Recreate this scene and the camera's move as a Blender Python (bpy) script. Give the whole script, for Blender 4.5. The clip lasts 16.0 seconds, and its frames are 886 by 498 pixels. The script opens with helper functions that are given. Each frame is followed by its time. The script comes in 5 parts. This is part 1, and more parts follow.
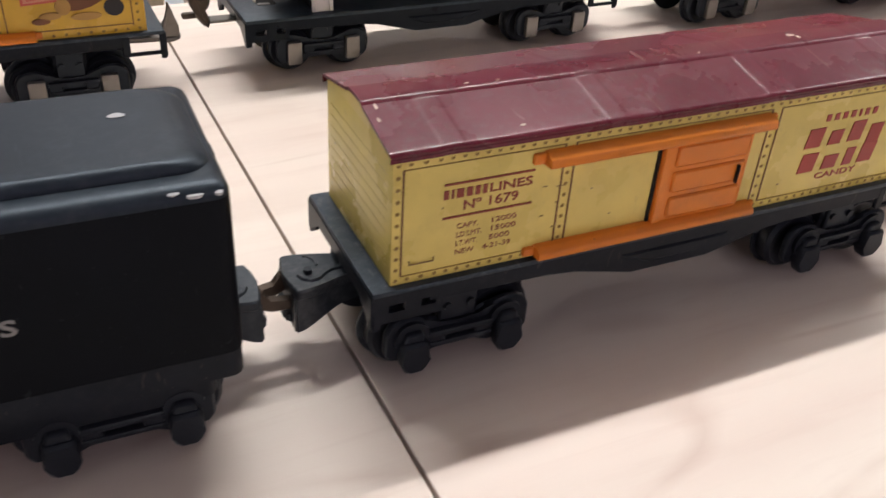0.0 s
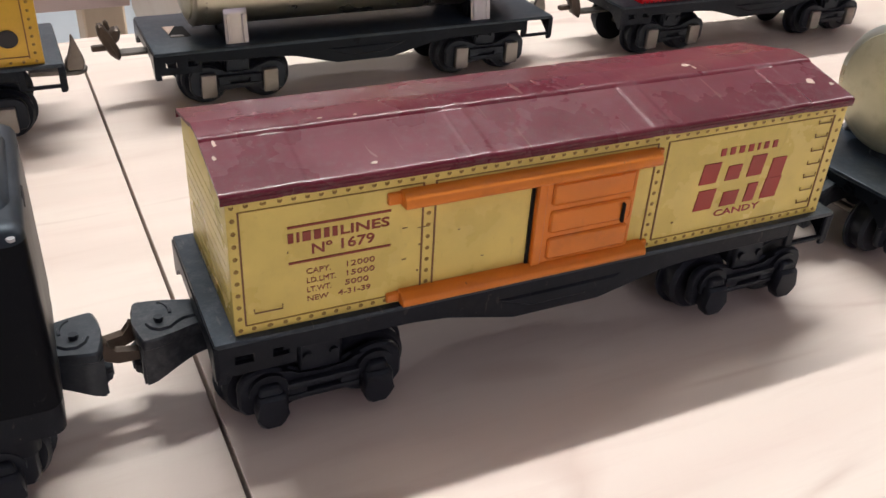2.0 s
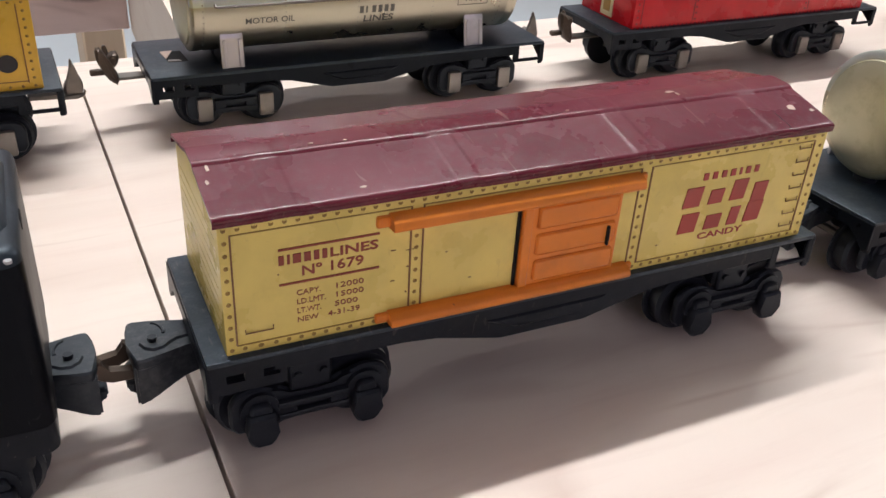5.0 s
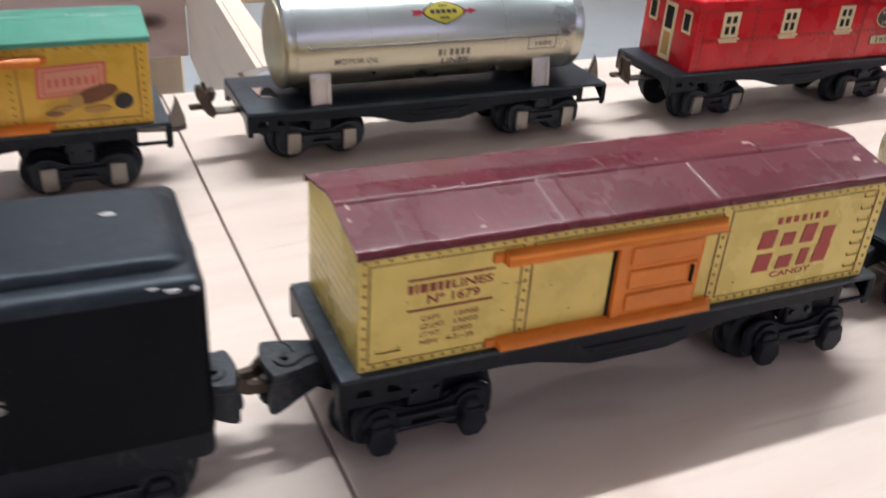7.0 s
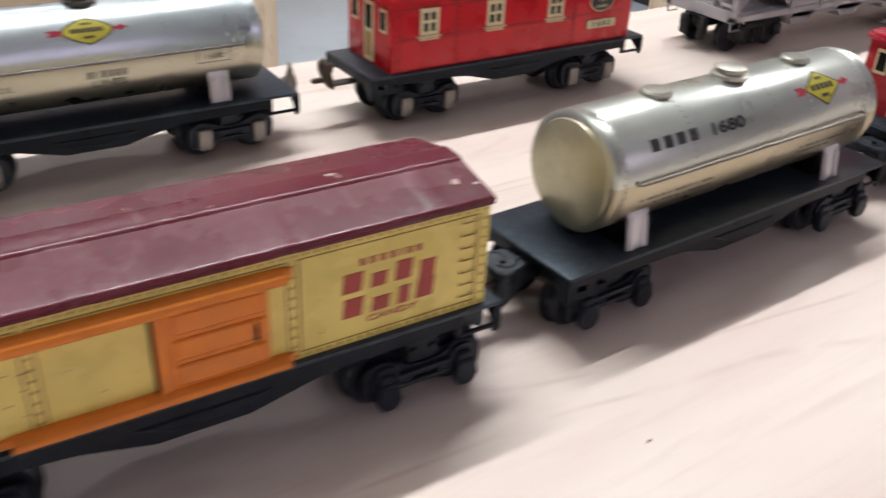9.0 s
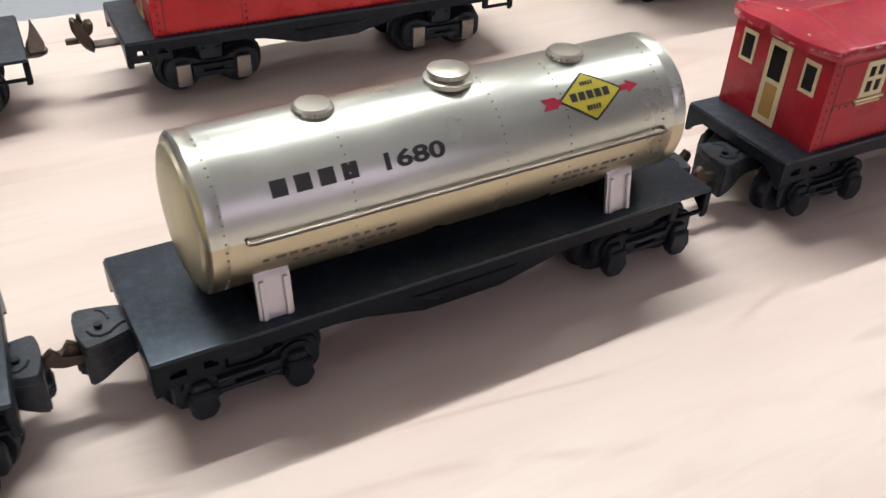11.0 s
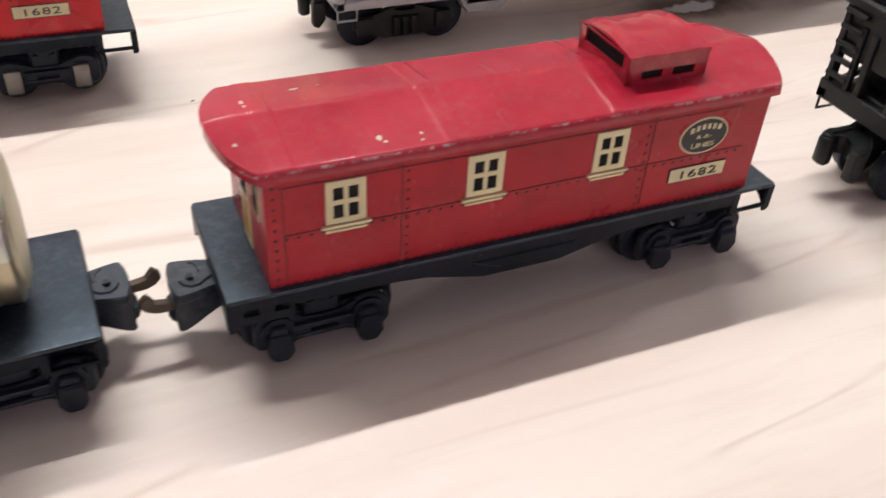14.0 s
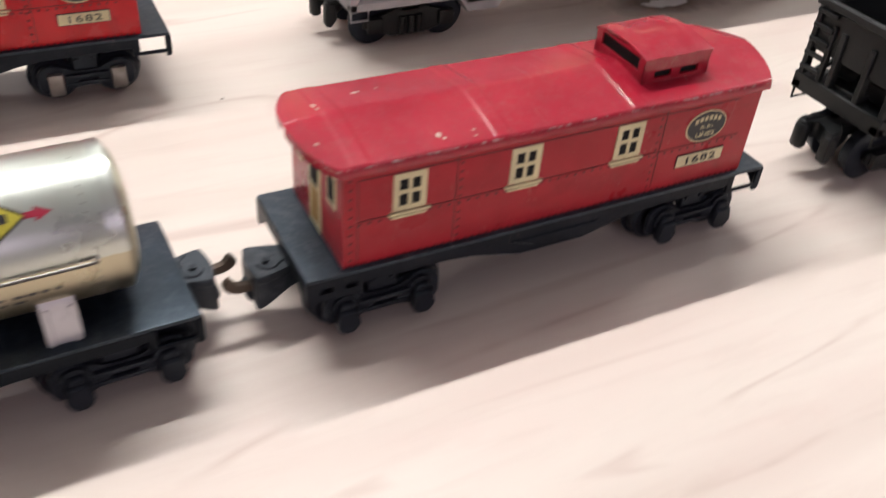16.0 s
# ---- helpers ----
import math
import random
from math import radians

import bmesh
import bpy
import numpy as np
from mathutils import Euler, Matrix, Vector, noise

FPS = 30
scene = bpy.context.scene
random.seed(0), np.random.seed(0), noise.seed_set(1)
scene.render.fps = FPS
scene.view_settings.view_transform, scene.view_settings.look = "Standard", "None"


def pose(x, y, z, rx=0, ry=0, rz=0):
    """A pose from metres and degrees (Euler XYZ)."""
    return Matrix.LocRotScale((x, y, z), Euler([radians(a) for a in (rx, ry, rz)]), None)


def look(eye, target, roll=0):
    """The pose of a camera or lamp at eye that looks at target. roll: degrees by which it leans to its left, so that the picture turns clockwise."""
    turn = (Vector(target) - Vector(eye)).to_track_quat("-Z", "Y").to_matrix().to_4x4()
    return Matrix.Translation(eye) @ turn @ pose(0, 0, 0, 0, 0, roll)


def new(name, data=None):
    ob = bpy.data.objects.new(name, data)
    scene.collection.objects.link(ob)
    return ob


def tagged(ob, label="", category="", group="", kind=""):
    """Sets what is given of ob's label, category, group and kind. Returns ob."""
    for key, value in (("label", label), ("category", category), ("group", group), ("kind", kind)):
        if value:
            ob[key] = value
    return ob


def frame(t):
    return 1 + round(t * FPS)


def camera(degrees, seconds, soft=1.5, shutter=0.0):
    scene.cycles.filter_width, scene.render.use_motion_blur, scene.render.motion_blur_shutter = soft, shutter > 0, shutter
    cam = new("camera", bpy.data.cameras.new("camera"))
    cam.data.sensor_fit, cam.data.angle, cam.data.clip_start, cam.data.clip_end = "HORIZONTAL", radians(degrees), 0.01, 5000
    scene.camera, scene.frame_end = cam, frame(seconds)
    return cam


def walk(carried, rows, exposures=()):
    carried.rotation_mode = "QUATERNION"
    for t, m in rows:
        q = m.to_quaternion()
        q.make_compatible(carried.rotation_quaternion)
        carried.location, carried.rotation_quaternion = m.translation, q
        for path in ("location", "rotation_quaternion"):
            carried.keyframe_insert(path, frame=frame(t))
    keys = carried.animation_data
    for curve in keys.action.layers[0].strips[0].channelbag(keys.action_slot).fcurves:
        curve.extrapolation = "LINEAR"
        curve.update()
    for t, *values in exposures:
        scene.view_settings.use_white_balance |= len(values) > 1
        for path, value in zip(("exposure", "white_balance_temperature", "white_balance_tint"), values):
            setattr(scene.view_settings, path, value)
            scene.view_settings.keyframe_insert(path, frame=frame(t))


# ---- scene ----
cam = camera(52.5, 16.0, shutter=0.5)
PATH = [
    (0, (-0.0694, -0.1560, 0.1552), (0.6113, 1.1112, -0.8059), 3.90),
    (0.5, (-0.0523, -0.1564, 0.1526), (0.6221, 1.1323, -0.7841), 4.26),
    (1, (-0.0414, -0.1562, 0.1476), (0.6420, 1.1269, -0.7903), 4.50),
    (1.5, (-0.0365, -0.1558, 0.1494), (0.6457, 1.1317, -0.7833), 3.93),
    (2, (-0.0336, -0.1580, 0.1520), (0.6567, 1.1390, -0.7612), 3.51),
    (2.5, (-0.0312, -0.1589, 0.1496), (0.6538, 1.1439, -0.7595), 3.31),
    (3, (-0.0307, -0.1593, 0.1493), (0.6372, 1.1626, -0.7447), 2.79),
    (3.5, (-0.0353, -0.1622, 0.1534), (0.6283, 1.1756, -0.7202), 2.40),
    (4, (-0.0319, -0.1630, 0.1560), (0.6392, 1.1720, -0.7159), 2.68),
    (4.2, (-0.0326, -0.1625, 0.1572), (0.6503, 1.1574, -0.7285), 2.88),
    (6.5, (-0.0340, -0.1628, 0.1491), (0.6623, 1.1682, -0.7092), 4.27),
    (7, (-0.0631, -0.1705, 0.1687), (0.6119, 1.1794, -0.6768), 4.15),
    (7.5, (-0.0915, -0.1903, 0.1974), (0.6262, 1.1610, -0.6098), 5.08),
    (8, (-0.0958, -0.1975, 0.2036), (0.6407, 1.1511, -0.5914), 5.05),
    (8.5, (-0.0443, -0.1987, 0.1926), (0.7766, 1.0838, -0.6285), 5.45),
    (9, (0.0287, -0.1810, 0.1765), (0.8896, 1.0442, -0.6899), 3.12),
    (9.5, (0.0909, -0.1782, 0.1877), (0.9568, 1.0077, -0.7269), 2.99),
    (9.7, (0.1161, -0.1808, 0.1861), (0.9486, 1.0131, -0.7490), 2.59),
    (11.8, (0.2330, -0.1704, 0.1778), (0.8887, 1.0494, -0.8590), 3.11),
    (12, (0.2532, -0.1799, 0.1840), (0.9052, 1.0469, -0.8470), 2.97),
    (12.5, (0.2879, -0.1935, 0.2023), (0.8563, 1.0659, -0.8387), 1.53),
    (13, (0.3194, -0.1753, 0.1988), (0.9836, 1.0099, -0.8723), 3.17),
    (13.5, (0.3496, -0.1786, 0.1911), (0.9853, 1.0138, -0.8892), 3.85),
    (14, (0.3890, -0.1804, 0.1843), (0.9690, 1.0644, -0.8678), 3.75),
    (14.5, (0.4046, -0.1785, 0.1839), (0.9775, 1.0805, -0.8552), 4.12),
    (15, (0.4090, -0.1813, 0.1893), (0.9737, 1.0923, -0.8363), 3.82),
    (15.5, (0.4024, -0.1826, 0.1930), (0.9831, 1.0793, -0.8381), 4.19),
    (16, (0.3488, -0.1928, 0.2036), (1.0147, 0.9900, -0.8689), 4.98),
]
walk(cam, [(t, look(eye, target, roll)) for t, eye, target, roll in PATH],
     exposures=[(0, -0.02, 6500, 10), (1.5, 0.0, 6500, 10), (3, 0.03, 6450, 10), (7, 0.04, 6200, 10), (8.2, 0.05, 6150, 10), (9.7, -0.09, 6350, 10), (11.8, -0.10, 6450, 10), (13, -0.14, 6450, 10), (14.2, -0.02, 6420, 10), (16, -0.04, 6420, 10)])

# ---- light ----
world = bpy.data.worlds.new("room_air")
world.use_nodes = True
world.node_tree.nodes["Background"].inputs[0].default_value = (0.98, 0.82, 1.0, 1)
world.node_tree.nodes["Background"].inputs[1].default_value = 0.035
scene.world = world

FLOOR_Z = -0.75          # room floor below the table top
CEIL_Z = 1.85


def strip_light(x, y, length, width, watts):
    data = bpy.data.lights.new("fluorescent_tube", "AREA")
    data.shape, data.size, data.size_y, data.energy = "RECTANGLE", length, width, watts
    data.color = (1.0, 0.966, 0.948)
    ob = new("fluorescent_tube", data)
    ob.matrix_world = pose(x, y, CEIL_Z - 0.075)
    return ob


# last row: fill strip added to brighten the far floor, no known lamp
STRIPS = [(0.43, 0.755, 1.52, 0.034, 44.0), (2.90, 0.755, 1.52, 0.034, 32.0), (-1.80, 0.755, 1.24, 0.034, 11.0), (0.62, 2.6, 1.24, 0.05, 12.0)]
for row in STRIPS:
    strip_light(*row)

# broad mauve fill lamp, set in an added, unseen window to the south
WIN_X, WIN_W, WIN_Z, WIN_H, SOUTH_Y = 0.25, 2.6, 1.12, 0.95, -2.6
south_fill = bpy.data.lights.new("window_daylight", "AREA")
south_fill.shape, south_fill.size, south_fill.size_y, south_fill.energy, south_fill.color = "RECTANGLE", WIN_W, WIN_H, 8.6, (0.98, 0.81, 1.0)
new("window_daylight", south_fill).matrix_world = pose(WIN_X, SOUTH_Y - 0.03, WIN_Z, 90, 0, 0)

# ---- materials ----
MATS = {}


def nodes_of(name):
    m = bpy.data.materials.new(name)
    m.use_nodes = True
    t = m.node_tree
    b = t.nodes["Principled BSDF"]
    return m, t, b


def n_noise(t, coord, scale, detail=4.0, rough=0.55, dist=0.0):
    n = t.nodes.new("ShaderNodeTexNoise")
    n.inputs["Scale"].default_value = scale
    n.inputs["Detail"].default_value = detail
    n.inputs["Roughness"].default_value = rough
    n.inputs["Distortion"].default_value = dist
    t.links.new(coord, n.inputs["Vector"])
    return n.outputs["Fac"]


def n_ramp(t, fac, lo, hi):
    n = t.nodes.new("ShaderNodeMapRange")
    n.inputs["From Min"].default_value = lo
    n.inputs["From Max"].default_value = hi
    t.links.new(fac, n.inputs["Value"])
    return n.outputs["Result"]


def n_math(t, op, a, b):
    n = t.nodes.new("ShaderNodeMath")
    n.operation = op
    for i, v in enumerate((a, b)):
        if isinstance(v, (int, float)):
            n.inputs[i].default_value = v
        else:
            t.links.new(v, n.inputs[i])
    return n.outputs[0]


def n_mix(t, fac, a, b):
    n = t.nodes.new("ShaderNodeMix")
    n.data_type = "RGBA"
    if isinstance(fac, (int, float)):
        n.inputs["Factor"].default_value = fac
    else:
        t.links.new(fac, n.inputs["Factor"])
    for key, v in (("A", a), ("B", b)):
        sock = [s for s in n.inputs if s.name == key and s.type == "RGBA"][0]
        if isinstance(v, tuple):
            sock.default_value = (*v, 1)
        else:
            t.links.new(v, sock)
    return [s for s in n.outputs if s.type == "RGBA"][0]


def n_bump(t, b, height, strength, dist):
    n = t.nodes.new("ShaderNodeBump")
    n.inputs["Strength"].default_value = strength
    n.inputs["Distance"].default_value = dist
    t.links.new(height, n.inputs["Height"])
    t.links.new(n.outputs["Normal"], b.inputs["Normal"])


def scaled(t, coord, s):
    n = t.nodes.new("ShaderNodeMapping")
    n.inputs["Scale"].default_value = s
    t.links.new(coord, n.inputs["Vector"])
    return n.outputs["Vector"]


def paint(name, col, rough=0.35, metal=0.0, var=0.12, dirt=(0.05, 0.04, 0.035), dirt_amt=0.25, dirt_scale=45,
          chip=None, chip_scale=260, chip_at=0.70, bump=0.03, fine=900, coat=0.0, edge=None, spec=0.5, scratch=0.0, tint=None, below=None, dust=0.0):
    """Worn paint or metal: slow tone changes, dirt blotches, small chips, fine relief. edge: (z low, z high) band that
    has more chips. below: (z, colour) of everything under that height.
    """
    if name in MATS:
        return MATS[name]
    m, t, b = nodes_of(name)
    co = t.nodes.new("ShaderNodeTexCoord").outputs["Object"]
    slow = n_noise(t, co, dirt_scale, 5)
    c = n_mix(t, n_ramp(t, slow, 0.3, 0.7), tuple(v * (1 - var) for v in col), tuple(min(1, v * (1 + var)) for v in col))
    d = n_ramp(t, n_noise(t, co, dirt_scale * 2.3, 6, 0.65), 0.52, 0.80)
    c = n_mix(t, n_math(t, "MULTIPLY", d, dirt_amt), c, dirt)
    if chip:
        k = n_noise(t, co, chip_scale, 3, 0.6)
        k1 = n_ramp(t, k, chip_at, chip_at + 0.02)
        if edge:
            sep = t.nodes.new("ShaderNodeSeparateXYZ")
            t.links.new(co, sep.inputs[0])
            band = n_math(t, "MULTIPLY", n_ramp(t, sep.outputs["Z"], edge[0] - 0.0002, edge[0]), n_ramp(t, sep.outputs["Z"], edge[1] + 0.0002, edge[1]))
            k2 = n_math(t, "MULTIPLY", band, n_ramp(t, n_noise(t, co, chip_scale * 1.6, 7, 0.75), 0.50, 0.60))
            k1 = n_math(t, "MAXIMUM", k1, k2)
        c = n_mix(t, k1, c, chip)
    if dust:
        film = n_math(t, "MULTIPLY", n_ramp(t, n_noise(t, co, 330, 9, 0.72), 0.46, 0.74), n_ramp(t, n_noise(t, co, 28, 3), 0.34, 0.66))
        c = n_mix(t, n_math(t, "MULTIPLY", film, dust), c, tuple(min(1, 0.55 * v + 0.16) for v in col))
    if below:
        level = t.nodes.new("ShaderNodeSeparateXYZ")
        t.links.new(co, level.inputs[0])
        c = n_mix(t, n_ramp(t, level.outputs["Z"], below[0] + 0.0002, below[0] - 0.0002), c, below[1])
    if scratch:
        hair = n_noise(t, scaled(t, co, (1, 0.12, 0.3)), 420, 2, 0.4, 1.5)
        spots = n_noise(t, co, 1100, 1)
        s1 = n_math(t, "MULTIPLY", n_ramp(t, hair, 0.70, 0.73), 0.35)
        s2 = n_math(t, "MULTIPLY", n_ramp(t, spots, 0.76, 0.80), 0.5)
        c = n_mix(t, n_math(t, "MULTIPLY", n_math(t, "MAXIMUM", s1, s2), scratch), c, chip or tuple(min(1, v * 2.5 + 0.03) for v in col))
    t.links.new(c, b.inputs["Base Color"])
    f = n_noise(t, co, fine, 3)
    r = n_math(t, "ADD", n_math(t, "MULTIPLY", slow, 0.25), rough - 0.12)
    t.links.new(r, b.inputs["Roughness"])
    b.inputs["Metallic"].default_value = metal
    b.inputs["Specular IOR Level"].default_value = spec
    b.inputs["Coat Weight"].default_value = coat
    if tint:
        b.inputs["Specular Tint"].default_value = (*tint, 1)
    b.inputs["Coat Roughness"].default_value = 0.15
    n_bump(t, b, f, bump, 0.0003)
    MATS[name] = m
    return m


def plain(name, col, rough=0.5, metal=0.0):
    """Printing ink and other small flat colours, with a faint mottling."""
    return paint(name, col, rough, metal, var=0.10, dirt_amt=0.10, bump=0.05)


def wood(name, light, dark, streak, along="x", scale=1.0, rough=0.5, knots=(), contrast=1.0, holes=(), rosy=None):
    """Plain-sawn pale wood: grain along one axis, wavy figure, thin dark streaks, knots at given places (x, y or z, radius)."""
    if name in MATS:
        return MATS[name]
    m, t, b = nodes_of(name)
    co = t.nodes.new("ShaderNodeTexCoord").outputs["Object"]
    squeeze = {"x": (0.10, 1, 1), "y": (1, 0.10, 1), "z": (1, 1, 0.10)}[along]
    g = scaled(t, co, tuple(s * scale for s in squeeze))
    slow = n_noise(t, scaled(t, co, tuple(0.3 * s ** 0.5 * scale for s in squeeze)), 16, 5, 0.6, 1.2)
    grain = n_noise(t, g, 140, 6, 0.65, 0.6)
    fine = n_noise(t, g, 900, 3, 0.6)
    wave = t.nodes.new("ShaderNodeTexWave")
    wave.wave_type, wave.bands_direction = "BANDS", {"x": "Y", "y": "X", "z": "X"}[along]
    wave.inputs["Scale"].default_value = 11 * scale
    wave.inputs["Distortion"].default_value = 9
    wave.inputs["Detail"].default_value = 3
    wave.inputs["Detail Scale"].default_value = 1.2
    t.links.new(scaled(t, co, tuple(0.5 * s ** 0.6 for s in squeeze)), wave.inputs["Vector"])
    c = n_mix(t, n_ramp(t, slow, 0.32, 0.68), light, tuple(0.5 * (p + q) for p, q in zip(light, dark)))
    c = n_mix(t, n_math(t, "MULTIPLY", n_ramp(t, wave.outputs["Fac"], 0.45, 1.0), 0.30 * contrast), c, dark)
    c = n_mix(t, n_math(t, "MULTIPLY", n_ramp(t, grain, 0.50, 0.78), 0.40 * contrast), c, dark)
    thin = n_noise(t, scaled(t, co, tuple(s * scale * (0.5 if s < 1 else 1) for s in squeeze)), 60, 2, 0.5, 0.9)
    thin = n_math(t, "MULTIPLY", n_ramp(t, thin, 0.66, 0.76), 0.24 if rosy else 0.34)
    c = n_mix(t, thin, c, streak)
    if rosy:
        flush = n_ramp(t, n_noise(t, scaled(t, co, tuple(s ** 0.5 for s in squeeze)), 20, 4, 0.6, 0.8), 0.42, 0.70)
        c = n_mix(t, n_math(t, "MULTIPLY", flush, 0.36), c, rosy)
    broad = n_noise(t, scaled(t, co, tuple(s ** 0.75 * scale for s in squeeze)), 9, 3, 0.5, 0.7)
    loops = t.nodes.new("ShaderNodeMath")
    loops.operation = "PINGPONG"
    t.links.new(n_math(t, "MULTIPLY", broad, 9.0), loops.inputs[0])
    loops.inputs[1].default_value = 0.5
    lines = n_math(t, "MULTIPLY", n_ramp(t, loops.outputs[0], 0.10, 0.0), n_ramp(t, n_noise(t, co, 22, 2), 0.42, 0.62))
    c = n_mix(t, n_math(t, "MULTIPLY", lines, 0.42 * contrast), c, tuple(0.5 * (p + q) for p, q in zip(dark, streak)))
    sep = t.nodes.new("ShaderNodeSeparateXYZ")
    t.links.new(co, sep.inputs[0])
    wob = n_noise(t, co, 55, 3)
    for kx, ky, plane, r in knots:
        dx = n_math(t, "MULTIPLY", n_math(t, "SUBTRACT", sep.outputs["X"], kx), 0.42)
        dy = n_math(t, "SUBTRACT", sep.outputs[plane], ky)
        dist = n_math(t, "SQRT", n_math(t, "ADD", n_math(t, "MULTIPLY", dx, dx), n_math(t, "MULTIPLY", dy, dy)), 0)
        dist = n_math(t, "ADD", dist, n_math(t, "MULTIPLY", n_math(t, "SUBTRACT", wob, 0.5), r * 1.3))
        c = n_mix(t, n_math(t, "MULTIPLY", n_ramp(t, dist, r * 4.0, r * 1.2), 0.40), c, streak)
        halo = n_ramp(t, dist, r * 1.9, r * 0.75)
        c = n_mix(t, n_math(t, "MULTIPLY", halo, 0.9), c, tuple(v * 0.28 for v in streak))
        if holes:
            c = n_mix(t, n_ramp(t, dist, r * 0.62, r * 0.5), c, holes)
    t.links.new(c, b.inputs["Base Color"])
    t.links.new(n_math(t, "ADD", n_math(t, "MULTIPLY", grain, 0.2), rough - 0.1), b.inputs["Roughness"])
    n_bump(t, b, n_math(t, "ADD", grain, n_math(t, "MULTIPLY", fine, 0.5)), 0.12, 0.0004)
    MATS[name] = m
    return m


MAPLE = wood("maple_plywood", (0.77, 0.695, 0.615), (0.57, 0.455, 0.39), (0.32, 0.17, 0.12), "x", 1.0, 0.48, contrast=0.95, rosy=(0.70, 0.545, 0.485),
             knots=((0.702, 0.1930, "Y", 0.0105),), holes=(0.80, 0.78, 0.76))
BIRCH_PINK = wood("rosy_plywood_board", (0.77, 0.59, 0.53), (0.66, 0.48, 0.42), (0.36, 0.20, 0.16), "x", 0.8, 0.5,
                  knots=((0.0450, -0.0750, "Z", 0.0048),), holes=(0.10, 0.05, 0.03))
PINE = wood("pine_board", (0.72, 0.58, 0.42), (0.56, 0.40, 0.26), (0.32, 0.18, 0.10), "z", 0.6, 0.55)
PINE_X = wood("pine_kick_board", (0.60, 0.45, 0.31), (0.46, 0.31, 0.19), (0.28, 0.15, 0.08), "x", 0.4, 0.55)
PINE_Y = wood("pine_board_flat", (0.76, 0.67, 0.57), (0.64, 0.52, 0.42), (0.32, 0.18, 0.10), "y", 0.6, 0.55)
BROWN_WOOD = wood("brown_wood_panel", (0.42, 0.27, 0.17), (0.28, 0.16, 0.09), (0.12, 0.06, 0.03), "x", 0.3, 0.5)

YELLOW = paint("yellow_lithographed_tin", (0.74, 0.60, 0.170), 0.28, scratch=0.3, dirt=(0.42, 0.32, 0.10), dirt_amt=0.25, chip=(0.30, 0.22, 0.10), chip_at=0.745, coat=0.06, spec=0.3)
ORANGE_YELLOW = paint("amber_lithographed_tin", (0.68, 0.43, 0.06), 0.28, dirt=(0.25, 0.15, 0.04), dirt_amt=0.3, coat=0.06, spec=0.3)
ORANGE = paint("orange_painted_tin", (0.72, 0.22, 0.025), 0.33, dirt=(0.36, 0.10, 0.02), dirt_amt=0.4, scratch=0.4, chip=(0.30, 0.12, 0.04), chip_at=0.73, coat=0.04, spec=0.35)
MAROON = paint("maroon_roof_paint", (0.112, 0.0085, 0.022), 0.27, scratch=0.4, var=0.2, dirt=(0.17, 0.035, 0.045), dirt_amt=0.35, dirt_scale=38,
               chip=(0.60, 0.46, 0.38), chip_scale=150, chip_at=0.79, spec=0.30, dust=0.3)
GREEN = paint("green_roof_paint", (0.055, 0.285, 0.20), 0.33, dirt=(0.16, 0.40, 0.31), dirt_amt=0.3, chip=(0.60, 0.70, 0.62), chip_scale=200, chip_at=0.705, spec=0.35, dust=0.3)
RED = paint("red_caboose_paint", (0.42, 0.022, 0.034), 0.30, scratch=0.4, dirt=(0.18, 0.010, 0.012), dirt_amt=0.5, chip=(0.50, 0.36, 0.28), chip_scale=240, chip_at=0.755, spec=0.22, coat=0.04, dust=0.12)
RED_ROOF = paint("red_roof_paint", (0.40, 0.016, 0.036), 0.15, scratch=0.25, var=0.16, dirt=(0.48, 0.07, 0.10), dirt_amt=0.28, chip=(0.56, 0.36, 0.34), chip_scale=200, chip_at=0.775, edge=(0.0649, 0.0654), spec=0.45, coat=0.25, dust=0.22)
RED_BRIGHT = paint("bright_red_paint", (0.56, 0.010, 0.018), 0.28, dirt=(0.30, 0.010, 0.010), dirt_amt=0.4, spec=0.3, coat=0.08)
BLACK = paint("black_enamel_frame", (0.0108, 0.0128, 0.0178), 0.36, scratch=0.5, spec=0.16, tint=(0.75, 0.88, 1.0), var=0.3, dirt=(0.022, 0.025, 0.030), dirt_amt=0.4, chip=(0.16, 0.14, 0.12), chip_scale=330, chip_at=0.735, dust=0.1)
# BLACK with the blue sheen of upward faces in its colour, dust and wear
DECK = paint("sheen_dusty_blue_black_deck", (0.017, 0.025, 0.035), 0.42, scratch=0.8, spec=0.45, tint=(0.7, 0.86, 1.0), var=0.3, dirt=(0.055, 0.070, 0.087), dirt_amt=0.6, dirt_scale=60, bump=0.2, fine=1400, chip=(0.20, 0.18, 0.16), chip_scale=330, chip_at=0.735, dust=0.45)
BLACK_GLOSS = paint("glossy_black_frame", (0.0045, 0.0060, 0.0095), 0.30, spec=0.16, tint=(0.75, 0.88, 1.0), var=0.3, dirt=(0.025, 0.028, 0.034), dirt_amt=0.4)
# BLACK_GLOSS made lighter and bluer, ceiling reflection put into the deck colour
DECK_GLOSS = paint("glossy_blue_black_deck", (0.0095, 0.0150, 0.0230), 0.36, spec=0.5, tint=(0.65, 0.84, 1.0), scratch=0.6, var=0.3, dirt=(0.045, 0.062, 0.085), dirt_amt=0.5, dirt_scale=55, bump=0.1, fine=1400, dust=0.3)
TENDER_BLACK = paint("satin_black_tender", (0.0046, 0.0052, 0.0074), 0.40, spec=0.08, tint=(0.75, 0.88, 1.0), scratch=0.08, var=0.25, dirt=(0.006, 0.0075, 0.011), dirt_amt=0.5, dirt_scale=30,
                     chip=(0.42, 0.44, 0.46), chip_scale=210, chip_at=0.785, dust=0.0)
